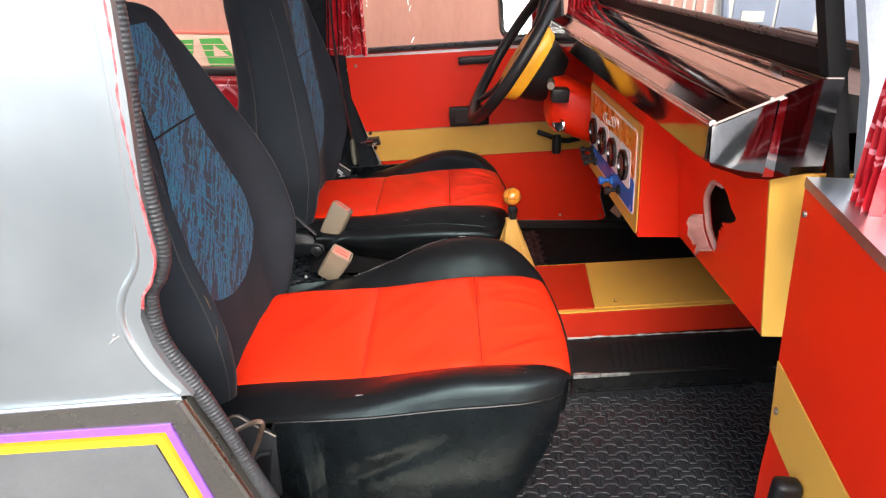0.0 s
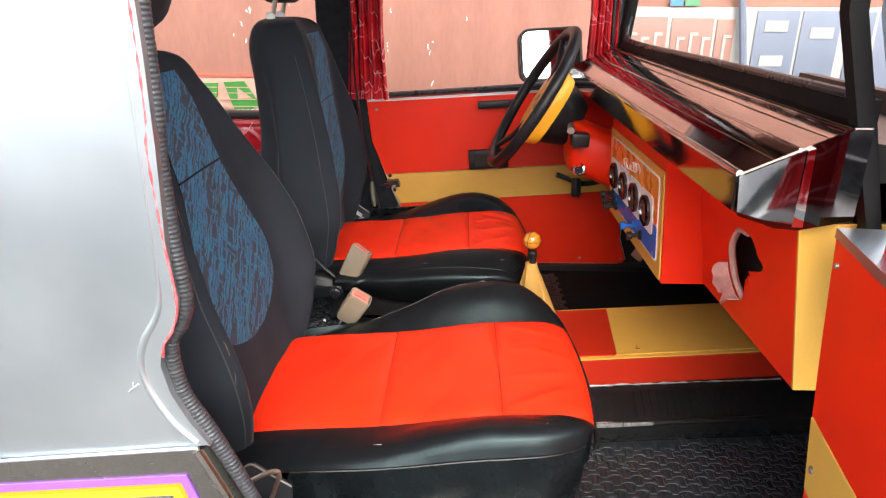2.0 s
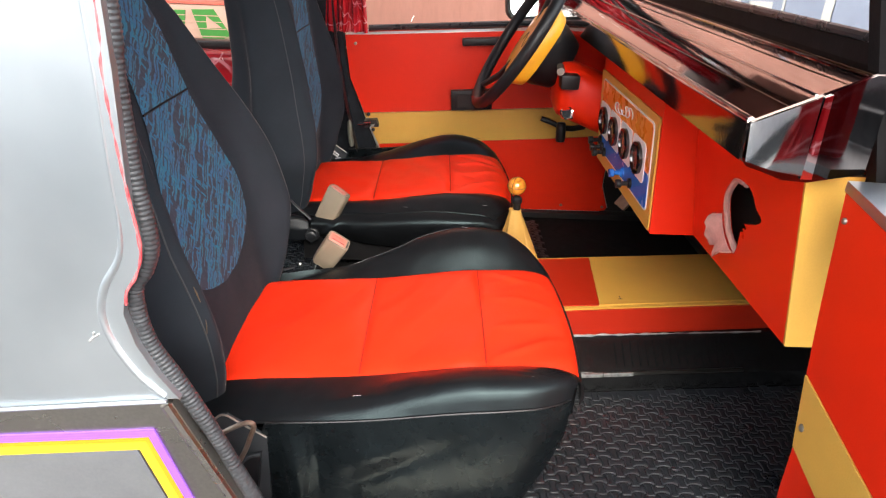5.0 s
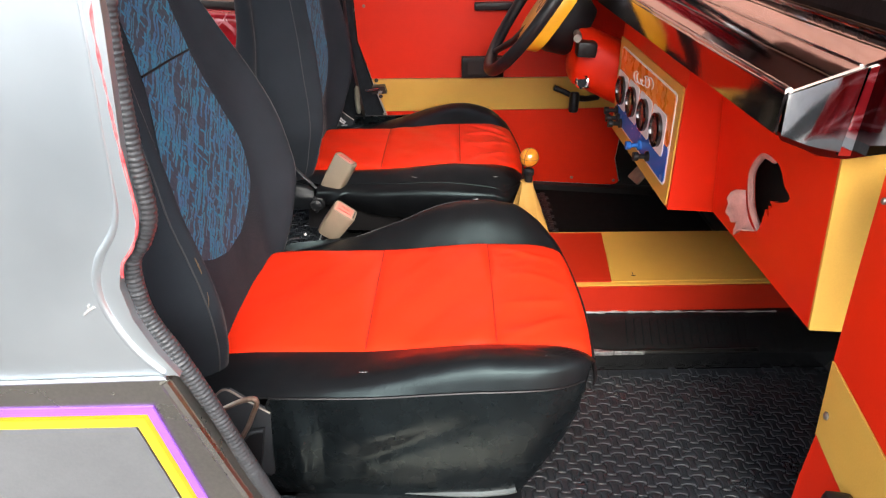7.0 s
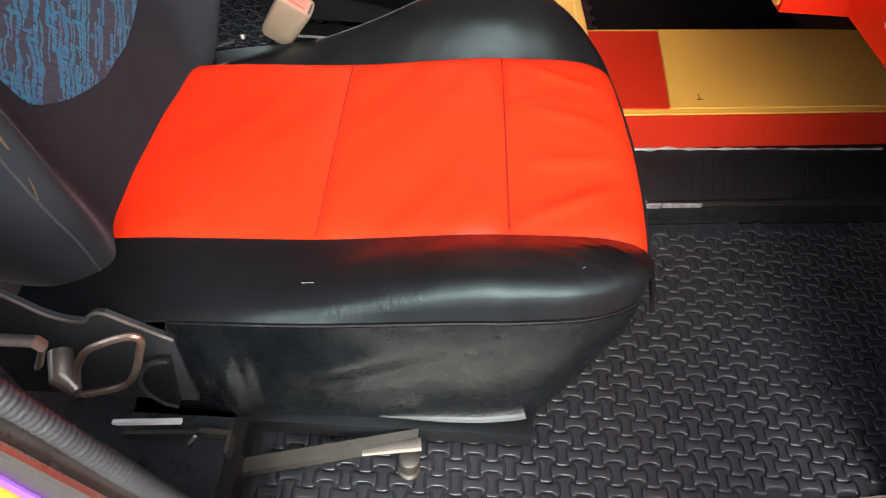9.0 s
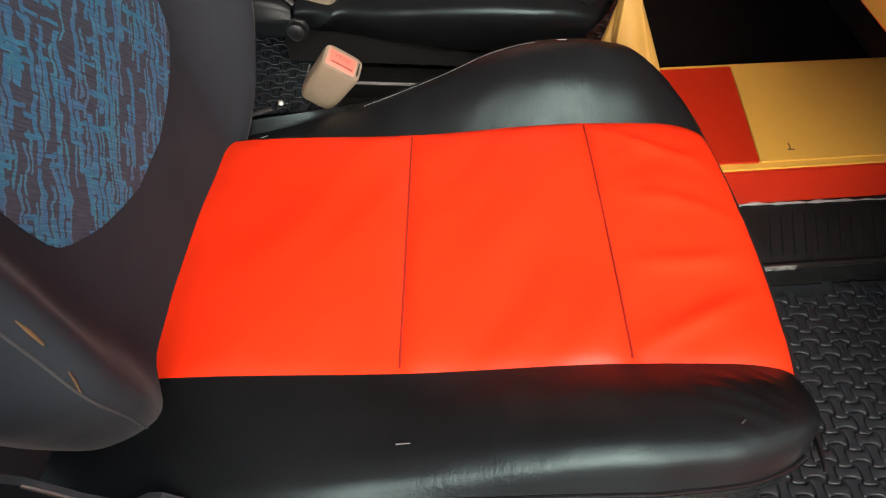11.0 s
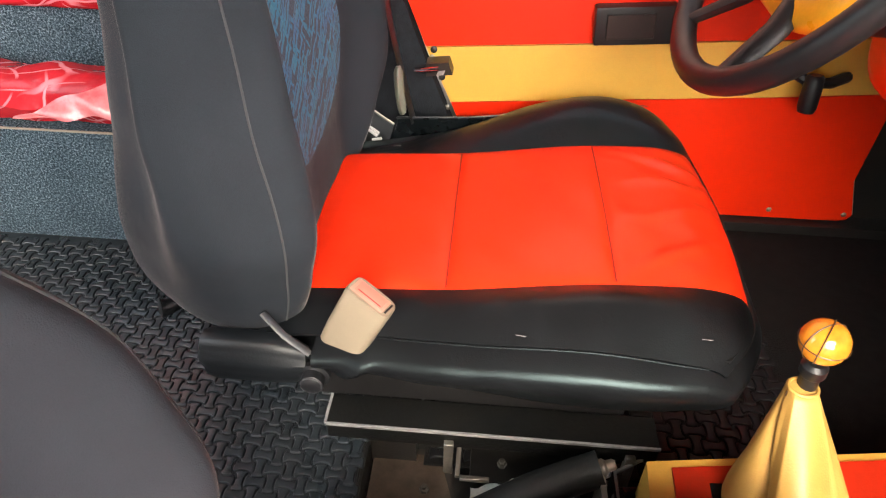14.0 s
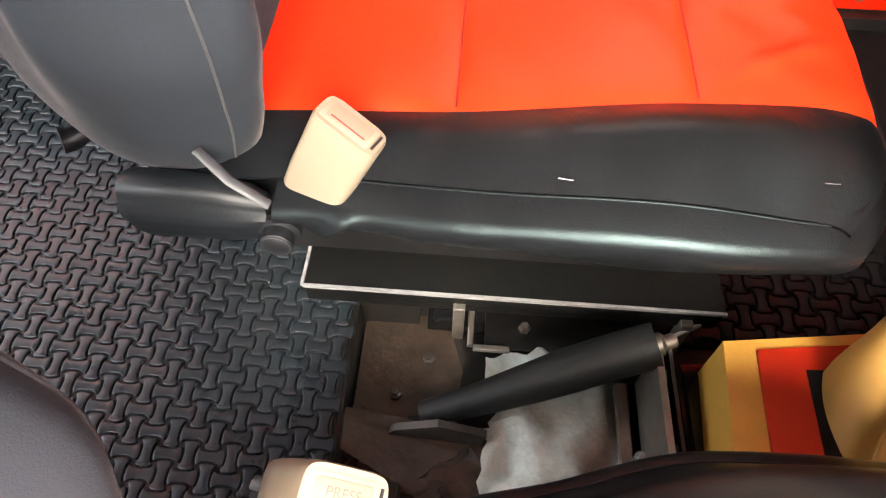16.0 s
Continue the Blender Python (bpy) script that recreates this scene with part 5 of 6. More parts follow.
part("boot_rim", tube([top_c + Vector((0.0128 * math.cos(a), 0.0108 * math.sin(a), 0.0)) for a in [2 * math.pi * i / 24 for i in range(24)]], 0.0017, 6, True), CREAM_BOOT, lever)
for a in (0.3, 1.2, 2.3, 3.4, 4.3, 5.3):
    part("stitch", tube([top_c + Vector((0.0150 * math.cos(a), 0.0130 * math.sin(a), -0.003)), top_c + Vector((0.0158 * math.cos(a + 0.1), 0.0138 * math.sin(a + 0.1), -0.008))], 0.0007, 5), INK, lever)
part("shaft", tube([(0.169, 1.436, 0.915), (0.166, 1.437, 0.952)], 0.0085, 12), BLACK_IRON, lever)
part("collar", lathe([(0.0095, 0), (0.0115, 0.003), (0.0115, 0.012), (0.008, 0.016)], along((0.166, 1.436, 0.945), (0.164, 1.437, 0.99)), 14), BLACK_PLASTIC, lever)
kc = Vector((0.163, 1.437, 0.986))
knob = part("knob", lathe([(0.0208 * math.sin(math.pi * i / 16) + 1e-5, -0.0208 * math.cos(math.pi * i / 16)) for i in range(17)], Matrix.Translation(kc), 32), AMBER, lever, "glossy amber ball knob with dark lines")
for turn in ((90, 0, 20), (0, 0, 0), (35, 90, 0)):
    m = Matrix.Translation(kc) @ pose(0, 0, 0, *turn)
    part("knob_line", tube([m @ Vector((0.0209 * math.cos(a), 0.0209 * math.sin(a), 0)) for a in [2 * math.pi * i / 40 for i in range(40)]], 0.0006, 5, True), INK, knob)

# ---- hand brake in its well ----
well = thing("brake_well", (-0.1, 1.42, 0.58), "greasy opening in the floor below the hand brake", "floor well")
part("well_bottom", sheet(lambda u, v: Vector((-0.128 + 0.128 * u + 0.010 * noise.noise(Vector((v * 9, u, 5))) * (1 - u), 1.30 + 0.175 * v + 0.012 * noise.noise(Vector((u * 8, v, 1))) * v, 0.652 + 0.022 * noise.noise(Vector((u * 4, v * 4, 2))) + 0.02 * math.sin(u * 3))), 24, 18, 0.004), GEARBOX, well, "grey-green greasy gearbox top")
part("well_floor", box(-0.28, 0.02, 1.30, 1.54, 0.56, 0.59), BLACK_IRON, well)
part("well_wall", box(-0.266, -0.258, 1.33, 1.52, 0.57, 0.684, 0.002), BLACK_IRON, well)
part("well_wall", box(0.000, 0.020, 1.30, 1.50, 0.57, 0.690, 0.002), RAIL_PAINT, well)
part("well_wall", box(-0.27, 0.04, 1.53, 1.54, 0.57, 0.70, 0.002), BLACK_IRON, well)
part("well_plate", prism([(-0.255, 1.36), (-0.165, 1.36), (-0.15, 1.46), (-0.17, 1.52), (-0.255, 1.52)], "z", 0.640, 0.646, 0.002), GREASE, well, "rusty brake bracket plate")
part("well_plate", box(-0.135, -0.03, 1.485, 1.525, 0.635, 0.642, 0.002), GREASE, well)
for x, y, z in ((-0.215, 1.43, 0.646), (-0.185, 1.47, 0.646), (-0.09, 1.505, 0.661), (0.008, 1.37, 0.690)):
    part("well_bolt", lathe([(0.0062, 0), (0.0062, 0.005), (0.0038, 0.006), (0.0038, 0.010)], Matrix.Translation((x, y, z)), 6), BARE_EDGE if x > 0 else DIRTY_STEEL, well)
part("well_dirt", sheet(lambda u, v: Vector((-0.262 + 0.16 * u + 0.02 * noise.noise(Vector((v * 7, 2, u))), 1.335 + 0.06 * v + 0.02 * noise.noise(Vector((u * 9, 4, v))), 0.6475 + 0.006 * noise.noise(Vector((u * 9, v * 6, 1))))), 20, 10, 0.003), GREASE, well, "caked dark dirt and oil")
part("bracket_bar", prism([(-0.20, 1.392), (-0.10, 1.402), (-0.075, 1.412), (-0.09, 1.424), (-0.20, 1.405)], "z", 0.650, 0.657, 0.002), BLACK_IRON, well)
part("side_plate", box(0.036, 0.040, 1.325, 1.476, 0.60, 0.716, 0.001, 1), RAIL_PAINT, well)
part("bracket_edge", box(0.0362, 0.0394, 1.326, 1.475, 0.7162, 0.7180), BARE_EDGE, well, "rubbed bright plate edge")
chip_rng = random.Random(8)
for y, z, r in ((1.445, 0.700, 0.010), (1.40, 0.690, 0.008), (1.375, 0.705, 0.007), (1.43, 0.672, 0.006)):
    chip = [(y + r * chip_rng.uniform(0.5, 1.1) * math.cos(k * 0.9), z + 1.2 * r * chip_rng.uniform(0.5, 1.1) * math.sin(k * 0.9)) for k in range(7)]
    part("paint_chip", prism(chip, "x", 0.0350, 0.0358), BARE_EDGE, well, "bare patch of chipped paint")
part("well_clip", join(box(-0.148, -0.142, 1.474, 1.530, 0.672, 0.678, 0.001, 1), box(-0.142, -0.106, 1.470, 1.476, 0.672, 0.678, 0.001, 1)), STEEL_DULL, well, "bare steel bracket")
part("well_shelf", box(-0.13, 0.0, 1.480, 1.528, 0.655, 0.661, 0.002), BLACK_IRON, well)
brake = thing("hand_brake", (-0.17, 1.41, 0.65), "black hand brake lever with a steel release tip", "hand brake")
bl = [Vector(p) for p in ((-0.185, 1.405, 0.668), (-0.14, 1.412, 0.690), (-0.10, 1.42, 0.711), (-0.05, 1.432, 0.735), (-0.008, 1.442, 0.752), (0.012, 1.446, 0.760))]
part("grip", tube(smooth_line(bl, 5), [0.0115 + 0.0085 * min(1, i / 14) for i in range(26)], 14), GRIP, brake, "black ribbed grip")
part("release_tip", lathe([(0.010, -0.002), (0.010, 0.004), (0.0065, 0.007), (0.0065, 0.014), (0.004, 0.017)], along(bl[-1], bl[-1] + Vector((0.02, 0.004, 0.008))), 14), STEEL_DULL, brake)
part("ratchet", prism([(-0.225, 0.646), (-0.13, 0.646), (-0.125, 0.672), (-0.17, 0.690), (-0.21, 0.672)], "y", 1.385, 1.392, 0.002), DIRTY_STEEL, brake)
part("link_rod", tube([(-0.004, 1.462, 0.686), (0.040, 1.485, 0.691), (0.079, 1.506, 0.695)], 0.0026, 6), BARE_EDGE, brake)

# ---- dashboard ----
dash = thing("dashboard", (0.4, 1.4, 1.15), "red leatherette dashboard with gauges and a mirror-polished shelf", "dashboard")
SHELF = [(0.318, 1.274), (0.317, 1.315), (0.321, 1.319), (0.442, 1.3735), (0.462, 1.3735), (0.462, 1.262), (0.40, 1.250), (0.37, 1.252)]
shelf = part("polished_shelf", prism(SHELF, "y", 0.766, 2.04, 0.0015), POLISHED, dash, "mirror-polished stainless shelf")
for f, r, mat in ((0.30, 0.0006, INK), (0.53, 0.0016, END_CHROME), (0.77, 0.0006, INK), (0.93, 0.0016, END_CHROME), (0.97, 0.0006, INK)):
    x, z = 0.321 + 0.121 * f, 1.319 + 0.0545 * f
    part("ridge" if r > 0.001 else "groove", tube([(x + 0.0012 * noise.noise(Vector((y * 9, f * 7, 0))), y, z + 0.0003) for y in [0.768 + 1.262 * k / 60 for k in range(61)]], r, 6), mat, shelf)
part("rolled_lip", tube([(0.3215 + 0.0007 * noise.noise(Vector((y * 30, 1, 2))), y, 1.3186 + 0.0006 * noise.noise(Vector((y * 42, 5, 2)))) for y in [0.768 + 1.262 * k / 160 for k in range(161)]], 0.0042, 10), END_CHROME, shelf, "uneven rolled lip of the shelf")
part("shelf_edge", tube([(0.3185, 0.767, 1.317), (0.3185, 2.03, 1.317)], 0.0012, 6), CHROME, shelf)
END = [(0.4415, 1.372), (0.3205, 1.3175), (0.3185, 1.310), (0.3190, 1.277), (0.326, 1.268), (0.372, 1.2535), (0.40, 1.2515), (0.4605, 1.264), (0.4605, 1.372)]
# One steel end: dark, bright and paler metals stand in for its reflections.
end = part("shelf_end", prism(END, "y", 0.7620, 0.7655, 0.0008), DARK_CHROME, shelf, "steel end of the shelf, dark reflection put in its colour")
part("end_streak", prism([(0.391, 1.3475), (0.399, 1.351), (0.402, 1.256), (0.389, 1.256)], "y", 0.7592, 0.7610, 0.0008, 1), CHROME, end, "bright strip standing in for a reflected streak")


def end_face(u, v):
    """Slightly cupped front half of the shelf's end, leaning back towards its top edge."""
    x = 0.3190 + 0.070 * u
    top, low = 1.3165 + 0.45 * (x - 0.3195), 1.2765 - 0.30 * (x - 0.319) + 0.10 * max(0.0, x - 0.35)
    return Vector((x, 0.7612 - 0.0085 * (1 - v) * (1 - 0.75 * u) - 0.0015 * math.sin(math.pi * u), low + (top - low) * v))


part("end_face", sheet(end_face, 14, 12, 0.0006), END_CHROME, end, "cupped front of the shelf end, paler for its reflections")
# gauge block and its slanting face
GB = lambda z: 0.360 + (1.222 - z) * 0.068
part("gauge_block", prism([(0.360, 1.250), (0.3605, 1.222), (0.3755, 1.008), (0.56, 1.008), (0.56, 1.250)], "y", 1.152, 1.600, 0.003), RED_BOARD, dash, "red leatherette dash block")
part("block_upper", prism([(0.36, 1.251), (0.56, 1.251), (0.56, 1.30), (0.345, 1.30)], "y", 0.80, 2.03, 0.002), RED_BOARD, dash)


def on_face(y, z, lift=0.0):
    return Vector((GB(z) - lift, y, z))


def face_plate(y0, y1, z0, z1, lift, r=0.012):
    """A thin plate with rounded corners on the slanting gauge face."""
    pts = []
    for cy_, cz_, a0 in ((y1 - r, z1 - r, 0), (y0 + r, z1 - r, 90), (y0 + r, z0 + r, 180), (y1 - r, z0 + r, 270)):
        pts += [(cy_ + r * math.cos(radians(a0 + a)), cz_ + r * math.sin(radians(a0 + a))) for a in range(0, 91, 15)]
    return loft([[on_face(y, z, k) for y, z in pts] for k in (0.0, lift)])


gp = part("gauge_panel", face_plate(1.156, 1.597, 1.012, 1.221, 0.003, 0.006), GOLD_BOARD, dash, "gold leatherette gauge panel")
part("sticker", face_plate(1.177, 1.572, 1.040, 1.206, 0.0042), WHITE, gp, "white sticker border")
part("sticker", face_plate(1.181, 1.568, 1.110, 1.202, 0.0050, 0.010), STICKER_ORANGE, gp, "orange sticker field")
part("sticker", face_plate(1.181, 1.568, 1.044, 1.1095, 0.0050, 0.010), STICKER_BLUE, gp, "blue sticker field")
for i in range(4):
    y = 1.249 + i * 0.0935
    n = (on_face(0, 1.0) - on_face(0, 1.2)).cross(Vector((0, 1, 0))).normalized()
    n = n if n.x < 0 else -n
    c = on_face(y, 1.121 - 0.001 * i, 0.006)
    part("gauge_plate", face_plate(y - 0.0425, y + 0.0425, c.z - 0.038, c.z + 0.038, 0.0064, 0.010), WHITE, gp)
    part("gauge_ring", lathe([(0.031, 0), (0.031, 0.007), (0.026, 0.009), (0.024, 0.005), (0.024, 0.0)], along(c, c + n), 28), DARK_CHROME, gp, "dark steel gauge ring")
    part("gauge_glass", lathe([(0.0245, 0.002), (0.0245, 0.0045)], along(c, c + n), 28), GAUGE_FACE, gp, "dark gauge dial")
for i in range(5):
    y, z = 1.33 + i * 0.025, 1.184 - 0.003 * i
    part("sticker_mark", tube([on_face(y + 0.02 * math.cos(a), z + 0.010 * math.sin(a), 0.0058) for a in [i + k * 0.5 for k in range(9)]], 0.0012, 5), WHITE, gp)
for y, z, mt in ((1.285, 1.057, BLACK_PLASTIC), (1.345, 1.058, STICKER_BLUE), (1.535, 1.055, BLACK_PLASTIC), (1.555, 1.066, BLACK_PLASTIC), (1.51, 1.050, BLACK_PLASTIC)):
    c = on_face(y, z, 0.004)
    part("switch", lathe([(0.010, 0), (0.010, 0.006), (0.0045, 0.008), (0.0045, 0.018), (0.0085, 0.021), (0.0085, 0.030)], along(c, c + n), 14), mt, gp, "small dash switch")

# glove compartment with a torn round hole
GL = lambda z: 0.418 + (1.231 - z) * 0.158
HC, HR = Vector((0, 0.960, 1.120)), 0.063


def hole_r(a):
    """The torn edge: round, with a tongue of board left standing at its lower front."""
    d = math.degrees(a) % 360
    tongue = min(1, max(0, (d - 160) / 12)) * min(1, max(0, (281 - d) / 14))
    tip = 0.20 * math.exp(-((d - 157) / 9) ** 2)
    return HR * (1 + 0.03 * math.sin(3 * a + 1) + 0.02 * math.sin(7 * a) + tip - (0.66 + 0.10 * math.sin(a * 9)) * tongue)


glove = part("glove_box", prism([(0.4152, 1.249), (0.4182, 1.231), (0.4530, 1.011), (0.80, 1.011), (0.80, 1.249)], "y", 0.792, 0.7962, 0.0015), GOLD_BOARD, dash, "gold leatherette end of the glove box")
bm = bmesh.new()
ring_o, ring_i, ring_b = [], [], []
for k in range(96):
    a = 2 * math.pi * k / 96
    c, s = math.cos(a), math.sin(a)
    sc = min((1.150 - HC.y if c > 0 else HC.y - 0.796) / max(abs(c), 1e-6), (1.249 - HC.z if s > 0 else HC.z - 1.0115) / max(abs(s), 1e-6))
    rr = hole_r(a)
    yo, zo = HC.y + c * sc, HC.z + s * sc
    yi, zi = HC.y + c * rr * 0.97, HC.z + s * rr
    ring_o.append(bm.verts.new((GL(zo), yo, zo)))
    ring_i.append(bm.verts.new((GL(zi), yi, zi)))
    ring_b.append(bm.verts.new((GL(zi) + 0.012, yi, zi)))
for k in range(96):
    q = (k + 1) % 96
    bm.faces.new((ring_o[k], ring_o[q], ring_i[q], ring_i[k]))
    bm.faces.new((ring_i[k], ring_i[q], ring_b[q], ring_b[k]))
part("glove_front", bm, RED_BOARD, dash, "red glove box front with a torn round hole")
part("glove_inside", box(0.475, 0.80, 0.80, 1.15, 1.012, 1.249), BLACK_IRON, dash)
part("glove_bottom", box(0.457, 0.80, 0.797, 1.150, 1.0085, 1.0112), RED_BOARD, dash)
part("hole_ring", tube([(GL(HC.z + HR * math.sin(a)) + 0.004, HC.y + hole_r(a) * 0.92 * math.cos(a), HC.z + hole_r(a) * 0.97 * math.sin(a)) for a in [radians(-76 + k * 6) for k in range(30)]], 0.005, 8), TORN, dash, "pale rim inside the torn hole")


def flap(u, v):
    a = radians(-12 - 66 * u)
    grow = 0.97 + 0.72 * v * math.sin(math.pi * min(1, u * 1.04)) * (0.9 + (0.20 * math.sin(u * 17 + 1) + 0.12 * math.sin(u * 41)) * v)
    y, z = HC.y + 0.97 * HR * math.cos(a) * grow, HC.z + HR * math.sin(a) * grow
    return Vector((GL(z) - 0.003 - 0.015 * v * (1 + 0.4 * math.sin(u * 9)), y, z))


part("torn_flap", sheet(flap, 26, 8, 0.0015), TORN, dash, "torn pale cardboard flap")

# ---- steering ----
wheel = thing("steering_wheel", (0.19, 1.74, 1.27), "black steering wheel with a yellow horn pad", "steering wheel")
wc = Vector((0.178, 1.74, 1.266))
wz = Vector((-0.86, 0, 0.51)).normalized()
wy = Vector((0, 1, 0))
wx = wy.cross(wz).normalized()
W = lambda r, a, h=0.0: wc + (wx * math.cos(a) + wy * math.sin(a)) * r + wz * h
part("rim", tube([W(0.190, 2 * math.pi * i / 60) for i in range(60)], 0.0145, 14, True), BLACK_PLASTIC, wheel, "thick black padded rim")
for a in (0.45, -0.45, math.pi - 0.45, math.pi + 0.45):
    part("spoke", tube([W(0.04, a, -0.03), W(0.12, a, -0.022), W(0.185, a, 0.0)], [0.017, 0.014, 0.012], 10, False, 0.6), BLACK_PLASTIC, wheel)
pad_pts = [(0.105 * math.copysign(abs(math.cos(a)) ** 0.7, math.cos(a)), 0.112 * math.copysign(abs(math.sin(a)) ** 0.6, math.sin(a))) for a in [2 * math.pi * k / 28 for k in range(28)]]
pad = part("horn_pad", loft([[wc + wx * x * k + wy * y * k + wz * h for x, y in pad_pts] for h, k in ((-0.06, 0.9), (-0.034, 1.0), (-0.024, 0.95), (-0.018, 0.80), (-0.015, 0.45))]), surface("pad_yellow", (0.78, 0.36, 0.02), 0.3), wheel, "glossy yellow-orange horn pad", 60)
part("pad_mark", tube([wc + wx * (0.02 * math.cos(k)) + wy * (0.008 * k - 0.035) - wz * 0.0155 for k in range(9)], 0.0016, 6), INK, pad)
part("hub_shroud", tube([wc - wz * 0.045, wc - wz * 0.085, wc - wz * 0.13], [0.088, 0.082, 0.064], 24), BLACK_PLASTIC, wheel, "black column shroud")
column = thing("steering_column", (0.3, 1.68, 1.15), "red covered steering column with ignition lock", "steering column")
part("column_cover", loft([[Vector((x, 1.695 + 0.075 * math.copysign(abs(math.cos(a)) ** 0.7, math.cos(a)) * k, z + 0.070 * math.copysign(abs(math.sin(a)) ** 0.7, math.sin(a)) * k)) for a in [2 * math.pi * i / 28 for i in range(28)]] for x, z, k in ((0.268, 1.158, 0.70), (0.276, 1.157, 0.92), (0.30, 1.152, 1.0), (0.44, 1.10, 1.05))]), RED_BOARD, column, "red leatherette column cover", 50)
part("ignition_lock", lathe([(0.017, -0.012), (0.017, 0.004), (0.0135, 0.006), (0.0125, 0.002), (0.002, 0.002)], along((0.293, 1.628, 1.108), (0.293 - 0.55, 1.628 - 0.8, 1.108 + 0.2)), 20), CHROME, column, "round bare steel ignition lock")
part("stalk_switch", box(0.262, 0.305, 1.58, 1.622, 1.172, 1.205, 0.006, 2), BLACK_PLASTIC, column, "black stalk switch")
part("lever_stalk", tube([(0.27, 1.66, 1.21), (0.262, 1.60, 1.212), (0.258, 1.585, 1.212)], 0.009, 10), STEEL_DULL, column)
pedal = thing("brake_pedal", (0.55, 1.70, 0.8), "worn bare metal pedal on a black arm", "pedal")
part("pad", box(-0.026, 0.026, -0.027, 0.027, -0.004, 0.004, 0.003, 2, pose(0.50, 1.722, 0.853, 0, -52, 12)), surface("worn_pad", (0.30, 0.20, 0.15), 0.45, 0.2, 0.3, 40), pedal, "worn pale pedal pad")
part("arm", tube([(0.50, 1.722, 0.850), (0.60, 1.73, 0.84), (0.68, 1.735, 1.0)], 0.010, 8), BLACK_IRON, pedal)

# ---- doors ----
DOOR = [(-0.30, 1.205), (-0.288, 1.08), (-0.247, 0.965), (-0.202, 0.85), (-0.135, 0.70), (-0.10, 0.664), (0.53, 0.668), (0.558, 0.684), (0.532, 0.76), (0.537, 0.93), (0.60, 1.03), (0.64, 1.28), (0.18, 1.250), (-0.215, 1.222)]
ddoor = part("door", prism(DOOR, "y", 2.086, 2.10, 0.002), STEEL_BODY, jeep, "closed driver's door lined in red with a gold band")
part("lining", prism([(-0.30, 1.203), (-0.288, 1.08), (-0.247, 0.973), (0.342, 1.012), (0.612, 1.033), (0.64, 1.26), (0.18, 1.232), (-0.215, 1.207)], "y", 2.079, 2.086, 0.0015), RED_BOARD, ddoor, "red leatherette upper lining")
part("lining", prism([(-0.202, 0.873), (-0.135, 0.702), (-0.10, 0.668), (0.53, 0.672), (0.546, 0.676), (0.553, 0.686), (0.528, 0.76), (0.533, 0.929), (0.342, 0.912)], "y", 2.079, 2.086, 0.0015), RED_BOARD, ddoor, "red leatherette lower lining")
part("band", prism([(-0.246, 0.971), (-0.203, 0.875), (0.342, 0.914), (0.534, 0.931), (0.596, 1.029), (0.342, 1.010)], "y", 2.078, 2.086, 0.0015), GOLD_BOARD, ddoor, "gold leatherette band")
part("sill_strip", tube([(-0.23, 2.082, 1.226), (0.18, 2.082, 1.254), (0.62, 2.082, 1.283)], 0.008, 8, False, 1.0), RUBBER, ddoor)
part("sill_strip", tube([(-0.23, 2.078, 1.217), (0.18, 2.078, 1.244), (0.62, 2.078, 1.273)], 0.0028, 8), CHROME, ddoor)
part("pull_handle", box(-0.062, 0.062, -0.030, 0.0, -0.011, 0.011, 0.006, 2, pose(0.108, 2.078, 1.203, 0, -4, 0)), BLACK_PLASTIC, ddoor, "black pull handle")
part("latch_box", box(-0.062, 0.062, -0.024, 0.0, -0.030, 0.030, 0.003, 2, pose(0.083, 2.078, 1.030, 0, -4, 0)), BLACK_PLASTIC, ddoor, "black latch box")
part("latch_recess", box(-0.045, 0.03, -0.027, -0.024, -0.02, 0.02, 0.002, 1, pose(0.083, 2.078, 1.030, 0, -4, 0)), BLACK_IRON, ddoor)
winder = part("window_winder", join(tube([(0.300, 2.045, 0.985), (0.335, 2.035, 0.975), (0.356, 2.018, 0.968)], 0.008, 8), tube([(0.356, 2.030, 0.962), (0.400, 2.045, 0.957), (0.440, 2.078, 0.955)], 0.009, 8)), BLACK_PLASTIC, ddoor, "black window winder")
part("winder_knob", lathe([(0.010, 0.0), (0.0135, 0.004), (0.0145, 0.02), (0.0145, 0.05), (0.012, 0.058), (0.004, 0.060)], along((0.356, 2.008, 0.985), (0.357, 2.000, 0.925)), 16), BLACK_PLASTIC, winder)
for x, z in ((-0.270, 1.18), (-0.208, 0.865), (-0.236, 0.955), (0.537, 0.688), (0.40, 0.69)):
    part("screw", lathe([(0.005, 0), (0.005, 0.0015), (0.003, 0.003)], along((x, 2.078, z), (x, 2.0, z)), 8), STEEL_DULL, ddoor)
lock = thing("door_striker", (-0.215, 2.06, 0.93), "dark steel door striker with a bright pin", "door latch")
part("striker_plate", prism([(-0.243, 0.934), (-0.199, 0.939), (-0.206, 0.960), (-0.243, 0.956)], "y", 2.046, 2.076, 0.002), BLACK_IRON, lock)
part("striker_pin", tube([(-0.262, 2.040, 0.947), (-0.250, 2.040, 0.947), (-0.222, 2.040, 0.951)], [0.0035, 0.0045, 0.0045], 10), CHROME, lock)
part("striker_wear", prism([(-0.226, 0.937), (-0.214, 0.939), (-0.211, 0.947), (-0.222, 0.945)], "y", 2.0440, 2.0458), BARE_EDGE, lock)
for x, z in ((-0.233, 0.969), (-0.219, 0.921)):
    part("striker_bolt", lathe([(0.006, 0), (0.006, 0.003), (0.003, 0.005)], along((x, 2.078, z), (x, 2.0, z)), 8), BLACK_IRON, lock)
